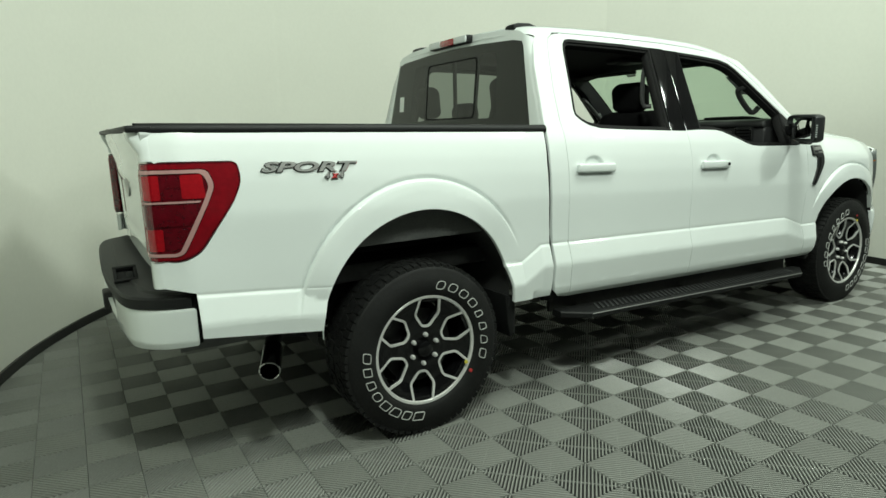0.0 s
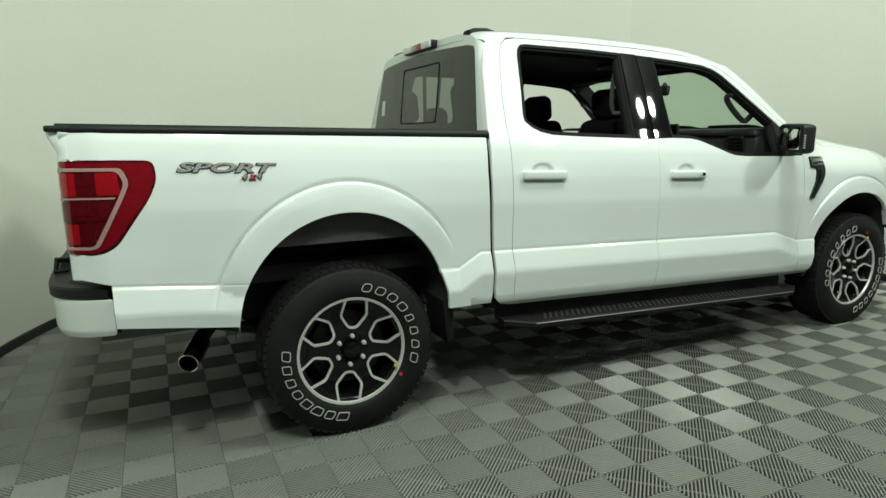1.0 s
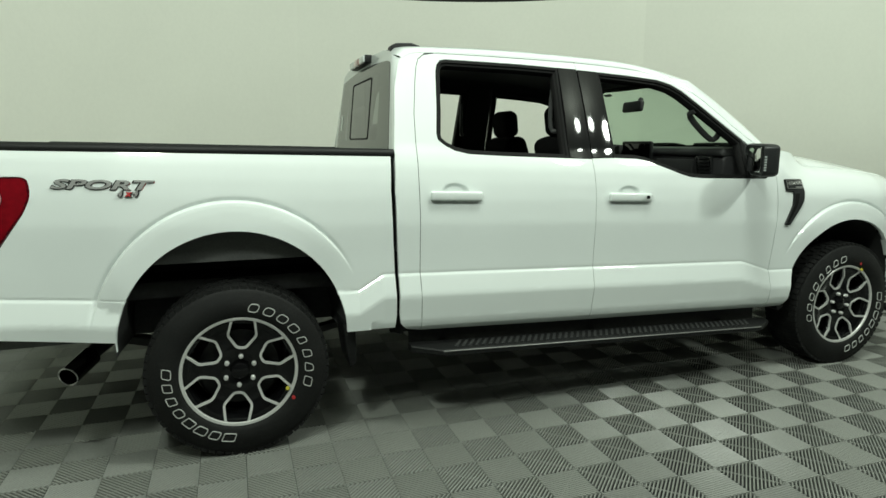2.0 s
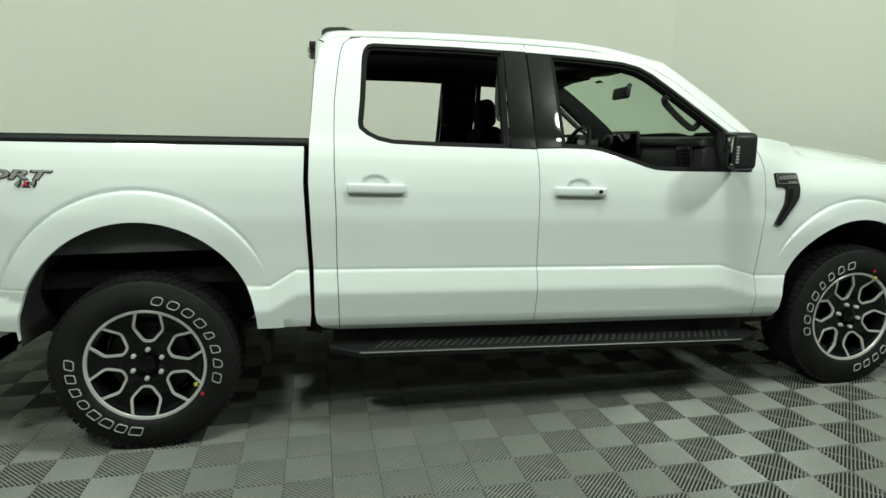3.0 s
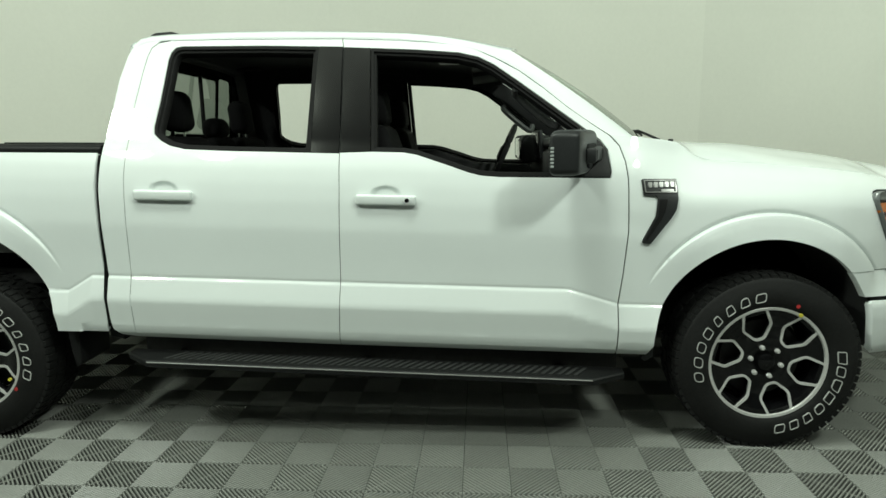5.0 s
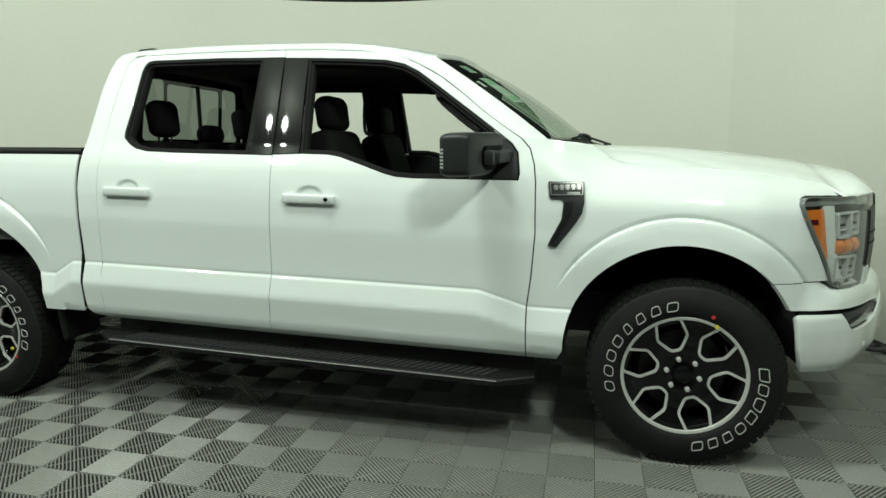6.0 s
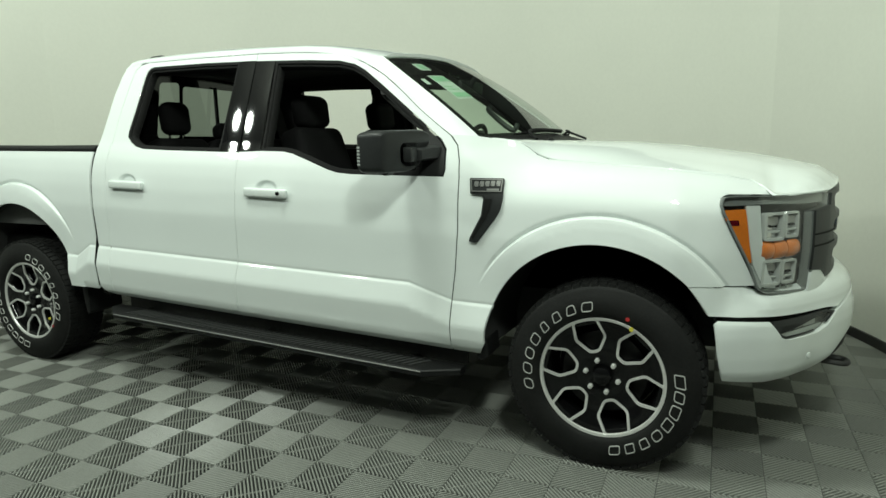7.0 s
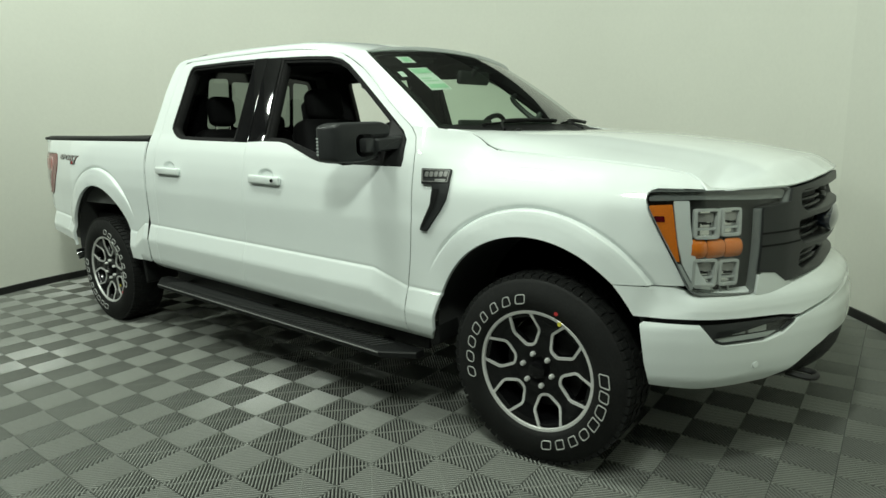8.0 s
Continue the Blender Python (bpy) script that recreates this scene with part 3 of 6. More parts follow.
def handle(door, x0, z0):
    """A pull handle over a dished recess."""
    cx, cz = x0 + 0.13, z0 - 0.004
    b0 = zb(cx, cz)
    y = -half_width(cx, b0)
    bm = bmesh.new()
    tilt = pose(cx, y - 0.024, cz, 0, math.degrees(math.atan(RAKE)), 0)
    add_box(bm, (-0.132, -0.013, -0.024), (0.132, 0.011, 0.022), 0.010, tilt, 3)
    part("door_handle", bm, WHITE, door, "white pull handle")
    for s in (-1, 1):
        bm = bmesh.new()
        add_box(bm, (s * 0.112 - 0.014, 0.006, -0.018), (s * 0.112 + 0.014, 0.034, 0.016), 0.004, tilt)
        part("handle_mount", bm, WHITE, door)


handle(rear_door, 0.903, 1.166)
handle(front_door, 1.896, 1.134)
keyhole = bmesh.new()
add_lathe(keyhole, [(0.0, -0.003), (0.009, -0.003), (0.010, 0.004)], 16, (2.12, -half_width(2.12, zb(2.12, 1.13)) - 0.036, 1.129))
part("keyhole", keyhole, GLOSSBLACK, front_door)

# Thin dark tubes laid in the door seams as the shade of the gaps.
for seam_line in (REAR_SEAM, SPLIT, FRONT_SEAM[8:]):
    for s in (-1, 1):
        bm = bmesh.new()
        dense_line = []
        for (xa, za), (xb, zb2) in zip(seam_line, seam_line[1:]):
            for k in range(4):
                dense_line.append((xa + (xb - xa) * k / 4, za + (zb2 - za) * k / 4))
        dense_line.append(seam_line[-1])
        add_tube(bm, [(x, s * (half_width(x, zb(x, z)) - 0.0050), z) for x, z in dense_line], 0.0027, 6)
        part("door_seal", bm, GAP_SHADE, truck)

# fender
HL_LEFT = [(4.236, 0.800), (4.200, 0.880), (4.150, 0.985), (4.108, 1.075), (4.098, 1.110), (4.106, 1.136), (4.125, 1.143), (4.205, 1.141), (4.281, 1.137)]
HOOD_SIDE = [(4.278, 1.140), (4.245, 1.168), (4.205, 1.190), (4.12, 1.208), (3.9, 1.236), (3.65, 1.258), (3.50, 1.270), (3.42, 1.281), (3.375, 1.300), (3.34, 1.328), (3.30, 1.352), (3.23, 1.366)]
fender_outline = ([(3.032, 0.432), (3.165, 0.430)] + ellipse_run(ARCH_F, 180, 43, 36) + HL_LEFT + HOOD_SIDE
                  + [(3.12, 1.385), (2.997, 1.394), (3.037, 1.345), (3.057, 1.28), (3.066, 1.206), (3.068, 0.982), (3.052, 0.80), (3.034, 0.666)])
fender = side_panel("fender", fender_outline, du=0.018, dv=0.018, label="white front fender with a flared wheel arch", cuts=CREASE_CUTS[5], dense=by_flare)

side_panel("fender_flange", [(4.02, 1.205), (4.12, 1.188), (4.20, 1.168), (4.262, 1.13), (4.274, 1.134), (4.243, 1.162), (4.204, 1.185), (4.12, 1.204), (4.02, 1.219)], gap=0, lift=-0.007, depth=0.0)

# ---- hood ----
HOOD_C = Profile([(3.2, 1.370), (3.35, 1.364), (3.5, 1.355), (3.65, 1.345), (3.93, 1.319), (4.18, 1.283), (4.42, 1.243), (4.60, 1.206), (4.75, 1.17)], 0.2)


def hood_edge_y(x):
    return half_width(x, zb(x, HOOD_E(x)))


FRONT_X = Profile([(-0.2, 4.578), (0.0, 4.578), (0.20, 4.570), (0.36, 4.544), (0.52, 4.500), (0.60, 4.468), (0.70, 4.408), (0.78, 4.345), (0.84, 4.276)], 0.05)


def hood_at(x, y):
    a = abs(y)
    e = max(0.2, hood_edge_y(min(x, 4.25)))
    lo = HOOD_E(x)
    q = min(1.0, a / e)
    crown = 1 - q ** (2.5 + 4.0 * sm(3.95, 3.35, x))
    z = lo + (HOOD_C(x) - lo) * crown
    z += 0.008 * sm(0.66, 0.44, a) * sm(3.4, 3.8, x) * sm(4.5, 4.2, x)
    gap = max(0.0, FRONT_X(a) - x)
    target = 1.143 + 0.030 * sm(0.58, 0.10, a)
    z = target + (z - target) * (1 - (1 - min(1.0, gap / (0.055 + 0.06 * sm(0.80, 0.45, a)))) ** 2.4)
    return (x, y, z)


hood_half = [(3.500, 0.0), (3.490, 0.25), (3.430, 0.45), (3.335, 0.62), (3.255, 0.72), (3.18, half_width(3.23, zb(3.23, 1.366)) - 0.004)]
for x in (3.30, 3.34, 3.375, 3.42, 3.50, 3.65, 3.9, 4.12, 4.205, 4.245):
    hood_half.append((x, half_width(x, zb(x, HOOD_E(x))) - 0.0015))
for y in np.linspace(0.835, 0.0, 40):
    hood_half.append((FRONT_X(y), float(y)))
hood_outline = [(x, -y) for x, y in hood_half] + [(x, y) for x, y in hood_half[::-1][1:-1]]
skin("hood", hood_outline, hood_at, WHITE, truck, (0, 0, 1), 0.025, 0.025, 0.008, label="white hood with a raised centre")
# Black tubes put shade into the hood gap; white ones close it between.
for s in (-1, 1):
    for x0, x1, mat, nm in ((3.26, 3.46, SEAL, "hood_seal"), (3.46, 4.13, WHITE, "hood_flange"), (4.13, 4.25, SEAL, "hood_seal")):
        line = [(x, s * (half_width(x, zb(x, HOOD_E(x))) - 0.005), HOOD_E(x) - (0.010 if mat == SEAL else 0.0050)) for x in np.linspace(x0, x1, 30)]
        bm = bmesh.new()
        add_tube(bm, line, 0.004, 6)
        part(nm, bm, mat, truck)

# ---- windscreen, cowl, pillars, roof ----


def screen_at(a, b):
    """a across from -1 (near side) to 1, b from the base to the header."""
    base = Vector((3.285 - 0.165 * a * a, 0.818 * a, 1.382 - 0.008 * a * a))
    top = Vector((2.640 - 0.088 * a * a, 0.712 * a, 1.821 - 0.034 * a * a))
    p = base.lerp(top, b)
    k = b * (1 - b) * 4 * 0.012 + b * (1 - b) * 4 * 0.018 * (1 - a * a)
    return p + Vector((0.55, 0, 0.83)) * k


square = [(-0.985, 0.0), (-0.985, 0.978), (0.985, 0.978), (0.985, 0.0)]
screen = skin("windscreen", square, screen_at, WINDSHIELD, truck, (0.5, 0, 0.8), 0.08, 0.08, 0.0, label="green-tinted windscreen glass")
screen.visible_shadow = False
frit = [(-0.984, 0.0), (-0.984, 0.977), (0.984, 0.977), (0.984, 0.0)]
skin("screen_border", frit, screen_at, GLOSSBLACK, truck, (0.5, 0, 0.8), 0.08, 0.08, 0.0,
     holes=[rounded([(-0.955, 0.045), (-0.955, 0.965), (0.955, 0.965), (0.955, 0.045)], 0.04)], lift=-0.004)


def side_point(x, z, s=-1):
    return Vector(side(x, zb(x, z), s))


def pillar(s):
    """The painted pillar between door seam and windscreen."""
    seam = smooth_line([(2.36, 1.803), (2.41, 1.786), (2.50, 1.746), (2.611, 1.683), (2.72, 1.601), (2.817, 1.520), (2.92, 1.444), (2.995, 1.393), (3.02, 1.372)], 4)
    rows = []
    n = len(seam)
    for i, (x, z) in enumerate(seam):
        p = side_point(x, z + 0.0005, s)
        b = 1 - i / (n - 1)
        q = Vector(screen_at(s * 1.0, min(1.0, b * 1.0)))
        m = (p + q) / 2 + Vector((0.006, s * 0.011, 0.009))
        row = []
        for k in range(7):
            t = k / 6
            row.append(p * (1 - t) ** 2 + m * 2 * t * (1 - t) + q * t * t)
        if i == 0:
            shift = [roof_at(1.0, s * (1 - 0.14 * k / 6)) - row[k] for k in range(7)]
        fade = max(0.0, 1 - i / 15) ** 2
        row = [r + d * fade for r, d in zip(row, shift)]
        rows.append([p + Vector((0, -s * 0.02, -0.002))] + row + [row[-1] + Vector((-0.012, -s * 0.004, -0.016))])
    loft("windscreen_pillar", rows, WHITE, truck, "white windscreen pillar")
    liner = []
    for i, ((x, z), r) in enumerate(zip(seam, rows)):
        glass = Vector(screen_at(s * 0.95, 1 - i / (n - 1))) + Vector((-0.010, 0, -0.012))
        liner.append([side_point(x, z - 0.030, s) + Vector((0, -s * 0.033, 0)), side_point(x, z - 0.034, s) + Vector((-0.005, -s * 0.058, -0.01)), glass + Vector((-0.03, s * 0.01, -0.03)), glass])
    loft("pillar_trim", liner, TRIM, truck)



SEAM_Z = Profile([(0.70, 1.775), (0.80, 1.802), (0.83, 1.828), (0.875, 1.852), (0.97, 1.859), (1.30, 1.859), (1.567, 1.854), (1.81, 1.849), (2.05, 1.837), (2.23, 1.822), (2.41, 1.787), (2.5, 1.75), (2.62, 1.70)], 0.04)
ROOF_Z = Profile([(0.70, 1.893), (0.78, 1.911), (0.90, 1.927), (1.2, 1.939), (1.6, 1.936), (2.1, 1.905), (2.4, 1.869), (2.6, 1.838), (2.76, 1.819)], 0.12)


def roof_at(p, w, drop=0.0, inner=0.0):
    """p along from the rear edge to the header, w across from -1 to 1."""
    a = abs(w)
    rear = 0.788 + 0.047 * a ** 6
    front = 2.640 - 0.088 * a * a - 0.172 * max(0.0, a - 0.86) / 0.14
    x = rear + (front - rear) * p
    xs = 0.825 + (2.38 - 0.825) * p
    zs = SEAM_Z(xs) - 0.0005 - 0.18 * max(0.0, x - xs) * sm(0.75, 1.0, p)
    edge = half_width(xs, zb(xs, zs)) - inner
    # round the shoulder: mostly flat, then a quick bend
    ang = a ** 1.35 * math.pi / 2
    y = edge * math.sin(ang) ** 0.92 if a < 1 else edge
    crown = math.cos(ang) ** (0.72 + 0.42 * sm(0.75, 1.0, p)) if a < 1 else 0.0
    top = ROOF_Z(x)
    z = zs + (top - zs) * crown
    z -= 0.045 * sm(0.03, 0.0, p) * crown
    return Vector((x, math.copysign(y, w), z - drop))


ws = [-1, -0.985, -0.96, -0.93, -0.9, -0.86, -0.82, -0.77, -0.7, -0.6, -0.45, -0.3, -0.15]
ws = ws + [0] + [-w for w in ws[::-1]]
ps = [0, 0.006, 0.014, 0.025, 0.05, 0.1, 0.18, 0.28, 0.4, 0.52, 0.64, 0.74, 0.82, 0.88, 0.93, 0.97, 1.0]
rows = []
for p in ps:
    row = [roof_at(p, w) for w in ws]
    rows.append([row[0] + Vector((0, 0.02, -0.004))] + row + [row[-1] + Vector((0, -0.02, -0.004))])
rows.append([q + Vector((-0.004, 0, -0.018)) for q in rows[-1]])
loft("roof", rows, WHITE, truck, "white cab roof")
pillar(-1)
pillar(1)
rows = [[roof_at(p, w, 0.035, 0.03) + (Vector((0, 0, -0.035)) if abs(w) == 1 else Vector()) for w in ws] for p in ps]
loft("headliner", rows, HEADLINER, truck, "dark cloth headliner")

# rear face of the cab with its three-part window


def rear_face(y, z):
    edge = half_width(0.79, min(zb(0.79, z), 1.86)) - 0.002
    x = lerp((0.5, 1.36, 1.86, 1.96), (0.735, 0.742, 0.792, 0.800), z)
    d = max(0.0, edge - abs(y))
    r = 0.045
    if d < r:
        x += r - math.sqrt(max(0.0, r * r - (r - d) ** 2))
    x += 0.03 * sm(1.72, 1.84, z) * sm(0.675, 0.78, abs(y))
    return (x, y, z)


face_half = [(half_width(0.79, min(zb(0.79, z), 1.86)) - 0.003, z) for z in (0.9, 1.0, 1.1, 1.2, 1.27, 1.33, 1.38, 1.45, 1.55, 1.65, 1.75, 1.825)]
face_half += [(0.64, 1.868), (0.5, 1.890), (0.25, 1.900), (0.0, 1.902)]
face = [(y, z) for y, z in face_half] + [(-y, z) for y, z in face_half[::-1][1:]]
pane_half = [(0.79, 1.31), (0.785, 1.38), (0.682, 1.79), (0.668, 1.812), (0.60, 1.826), (0.3, 1.842), (0.0, 1.848)]
pane = [(y, z) for y, z in pane_half] + [(-y, z) for y, z in pane_half[::-1][1:]]
skin("cab_rear_panel", face, rear_face, WHITE, truck, (-1, 0, 0), 0.016, 0.04, 0.0, [pane], label="white rear wall of the cab")
skin("cab_rear_trim", inset(face, 0.045), rear_face, TRIM, truck, (-1, 0, 0), 0.06, 0.06, 0.0, [inset(pane, 0.002)], -0.05)


rear_window = skin("rear_window", pane, rear_face, PRIVACY, truck, (-1, 0, 0), 0.03, 0.03, 0.0, (), 0.002, "tinted rear window with a sliding centre pane")
rear_window.visible_shadow = False
slider = rounded([(-0.27, 1.44), (-0.27, 1.77), (0.27, 1.77), (0.27, 1.44)], 0.03)
skin("window_border", inset(pane, 0.001), rear_face, GLOSSBLACK, rear_window, (-1, 0, 0), 0.03, 0.03, 0.0,
     [rounded([(-0.485, 1.43), (-0.455, 1.78), (-0.30, 1.79), (-0.30, 1.43)], 0.03), slider, rounded([(0.30, 1.43), (0.30, 1.79), (0.455, 1.78), (0.485, 1.43)], 0.03)], -0.003)
skin("slider_frame", rounded([(-0.277, 1.433), (-0.277, 1.777), (0.277, 1.777), (0.277, 1.433)], 0.03), rear_face, SEAL, rear_window, (-1, 0, 0), 0.08, 0.08, 0.006, [inset(slider, 0.001)], 0.005)
bm = bmesh.new()
add_box(bm, (0.795, -0.012, 1.44), (0.812, 0.012, 1.78), 0.003)
part("slider_bar", bm, SEAL, rear_window)
skin("window_sticker", [(0.585, 1.50), (0.585, 1.60), (0.645, 1.60), (0.645, 1.50)], rear_face, PAPER, rear_window, (-1, 0, 0), 0.1, 0.1, 0.0, (), 0.004, "small white paper sticker")

# third brake light and roof pods
bm = bmesh.new()
add_box(bm, (0.755, -0.212, 1.860), (0.80, 0.212, 1.906), 0.008)
brake = part("high_brake_light", bm, BLACK, truck, "red and clear high brake light")
for y0, y1, mat in ((-0.205, -0.078, GUIDE), (-0.076, 0.076, RED), (0.078, 0.205, GUIDE)):
    bm = bmesh.new()
    add_box(bm, (0.745, y0, 1.864), (0.785, y1, 1.903), 0.007)
    part("lamp_segment", bm, mat, brake)
for s in (-1, 1):
    bm = bmesh.new()
    add_prism(bm, [(0.815, 1.86), (0.822, 1.910), (0.85, 1.922), (0.93, 1.926), (0.985, 1.912), (0.99, 1.86)], s * 0.52 - 0.04, s * 0.52 + 0.04, 0.008)
    part("roof_pod", bm, BLACK, truck, "black plastic pod at the roof's rear edge")

for s in (-1, 1):
    strip = [(0.7245, zb(0.7245, z)) for z in (0.56, 0.70, 0.85, 1.0, 1.15, 1.25, 1.30, 1.34)]
    rows = [[(u, s * (half_width(u, v) - 0.003), v - RAKE * (u - 1.8)), (u + 0.002, s * (half_width(u, v) - 0.06), v - RAKE * (u - 1.8))] for u, v in strip]
    loft("bed_gap_seal", rows, SEAL, truck)

# bed rails, front wall of the bed, tailgate


def rail(s):
    rows = []
    for x in np.linspace(-1.07, 0.738, 24):
        z = lerp((-1.06, -0.47, 0.725), (1.391, 1.380, 1.356), x)
        y = half_width(x, zb(x, z)) + 0.004
        rows.append([(x, s * (y + dy), z + dz) for dy, dz in ((-0.012, -0.012), (0.0, -0.004), (0.002, 0.010), (-0.004, 0.022), (-0.016, 0.029), (-0.075, 0.030), (-0.085, 0.02), (-0.085, -0.06))])
    return loft("bed_rail", rows, BLACK, truck, "black plastic bed rail cap")


rail(-1)
rail(1)
bm = bmesh.new()
add_box(bm, (0.68, -0.86, 0.70), (0.735, 0.86, 1.375), 0.01)
part("bed_front_wall", bm, DARKMETAL, truck)
bm = bmesh.new()
add_box(bm, (-1.03, -0.80, 0.72), (0.68, 0.80, 0.80), 0.01)
part("bed_floor", bm, DARKMETAL, truck)
for s in (-1, 1):
    bm = bmesh.new()
    add_box(bm, (-1.0, s * 0.80 - 0.01, 0.55), (-0.50, s * 0.80 + 0.01, 1.35), 0.004)
    add_box(bm, (-0.50, s * 0.90 - 0.01, 0.895), (0.50, s * 0.90 + 0.01, 1.10), 0.004)
    add_box(bm, (-0.50, s * 0.80 - 0.01, 1.0), (0.50, s * 0.80 + 0.01, 1.35), 0.004)
    add_box(bm, (0.50, s * 0.80 - 0.01, 0.55), (0.70, s * 0.80 + 0.01, 1.35), 0.004)
    part("bed_inner_wall", bm, INNERWALL, truck, "dark grey inner bed wall over the wheel")

GATE_X = Profile([(0.60, -1.048), (0.86, -1.052), (1.00, -1.056), (1.14, -1.058), (1.24, -1.066), (1.31, -1.082), (1.365, -1.098), (1.395, -1.098), (1.42, -1.085)], 0.03)


def gate_at(y, z):
    x = GATE_X(z) + 0.035 * (abs(y) / 0.85) ** 4
    x += 0.006 * sm(0.52, 0.48, abs(y)) * sm(0.92, 0.96, z) * sm(1.20, 1.16, z)
    return (x, y, z)


gate = skin("tailgate", rounded([(-0.838, 0.855), (-0.838, 1.30), (-0.872, 1.392), (0.872, 1.392), (0.838, 1.30), (0.838, 0.855)], 0.02), gate_at, WHITE, truck, (-1, 0, 0), 0.05, 0.02, 0.05, label="white tailgate with a flared top edge")
bm = bmesh.new()
add_box(bm, (-1.104, -0.866, 1.388), (-1.02, 0.866, 1.412), 0.008)
part("tailgate_cap", bm, BLACK, gate, "black plastic tailgate cap")
oval = [(0.105 * math.cos(k * math.tau / 36), 1.14 + 0.042 * math.sin(k * math.tau / 36)) for k in range(36)]
skin("tailgate_emblem", oval, gate_at, SATIN, gate, (-1, 0, 0), 0.03, 0.02, 0.006, (), 0.006, "plain oval emblem")

# tail lights


def tail_at(u, v, s=-1):
    """u: distance run round the rear corner from the bed side, v: height."""
    x0, y0 = -1.035, None
    if u <= 0:
        x = x0 - u
        return (x, s * half_width(x, zb(x, v)), v)
    w = half_width(x0, zb(x0, v))
    r = 0.035
    lip = 0.034 * sm(1.300, 1.388, v) * sm(0.0, 0.05, u)
    if u < r * math.pi / 2:
        a = u / r
        return (x0 - lip - r * math.sin(a), s * (w - r * (1 - math.cos(a))), v)
    return (x0 - lip - r, s * (w - r - (u - r * math.pi / 2)), v)


def tail_light(s):
    at = lambda u, v: tail_at(u, v, s)
    shape = rounded([(-0.284, 1.276), (0.085, 1.281), (0.083, 0.935), (-0.065, 0.926), (-0.128, 0.955), (-0.262, 1.138), (-0.291, 1.205)], 0.022)
    lamp = skin("tail_light", shape, at, DEEPRED, truck, (-0.5, s, 0), 0.02, 0.025, 0.03, (), 0.002, "red tail light with a pale light guide")
    guide_out = rounded([(-0.175, 1.252), (0.078, 1.256), (0.078, 0.952), (-0.050, 0.945), (-0.075, 0.955), (-0.172, 1.140), (-0.196, 1.195)], 0.02)
    guide_in = rounded([(-0.158, 1.240), (0.072, 1.243), (0.072, 0.962), (-0.046, 0.956), (-0.062, 0.964), (-0.156, 1.143), (-0.178, 1.195)], 0.02)
    skin("light_guide", guide_out, at, ROSE, lamp, (-0.5, s, 0), 0.02, 0.03, 0.008, [guide_in], 0.007, "pale rose light guide")
    out = (-0.5, s, 0)
    for (u0, u1), mat, lift in (((-0.155, -0.083), RED, 0.006), ((-0.080, -0.018), DEEPRED, 0.004), ((-0.015, 0.068), RED, 0.005)):
        skin("upper_lens", rounded([(u0, 1.236), (u1, 1.236), (u1, 1.152), (u0 - (0.008 if u0 < -0.1 else 0), 1.150)], 0.008), at, mat, lamp, out, 0.02, 0.03, 0.006, (), lift, "red upper lens")
    skin("lens_rib", rounded([(-0.146, 1.143), (0.066, 1.145), (0.066, 1.138), (-0.140, 1.136)], 0.003), at, ROSE, lamp, out, 0.02, 0.03, 0.004, (), 0.006)
    skin("middle_lens", rounded([(-0.138, 1.130), (0.068, 1.132), (0.068, 1.058), (-0.098, 1.056)], 0.008), at, DEEPRED, lamp, out, 0.02, 0.03, 0.006, (), 0.006, "smoked middle lens")
    for (u0, u1), mat, lift in (((-0.086, -0.016), DEEPRED, 0.005), ((-0.012, 0.068), RED, 0.004)):
        skin("lower_lens", rounded([(u0, 1.047), (u1, 1.047), (u1, 0.970), (u0 + (0.034 if u0 < -0.05 else 0), 0.968)], 0.008), at, mat, lamp, out, 0.02, 0.03, 0.006, (), lift, "red lower lens")
    edge_out = rounded([(-0.276, 1.270), (0.083, 1.275), (0.083, 0.940), (-0.064, 0.932), (-0.123, 0.959), (-0.256, 1.140), (-0.283, 1.205)], 0.02)
    skin("lens_edge", edge_out, at, MIDRED, lamp, (-0.5, s, 0), 0.02, 0.03, 0.004, [inset(guide_out, -0.004)], 0.004, "red outer lens")
    return lamp


tail_light(-1)
tail_light(1)
for s in (-1, 1):
    for corner in ([(0.0, 1.287), (0.09, 1.287), (0.09, 1.392), (0.0, 1.392)], [(0.0, 0.83), (0.085, 0.83), (0.085, 0.924), (0.0, 0.924)]):
        skin("bed_corner", corner, lambda u, v: tail_at(u, v, s), WHITE, truck, (-0.5, s, 0), 0.02, 0.03, 0.02, (), 0.0, "white rear corner of the bed side")

# ---- plan curves of the bumpers and the nose ----


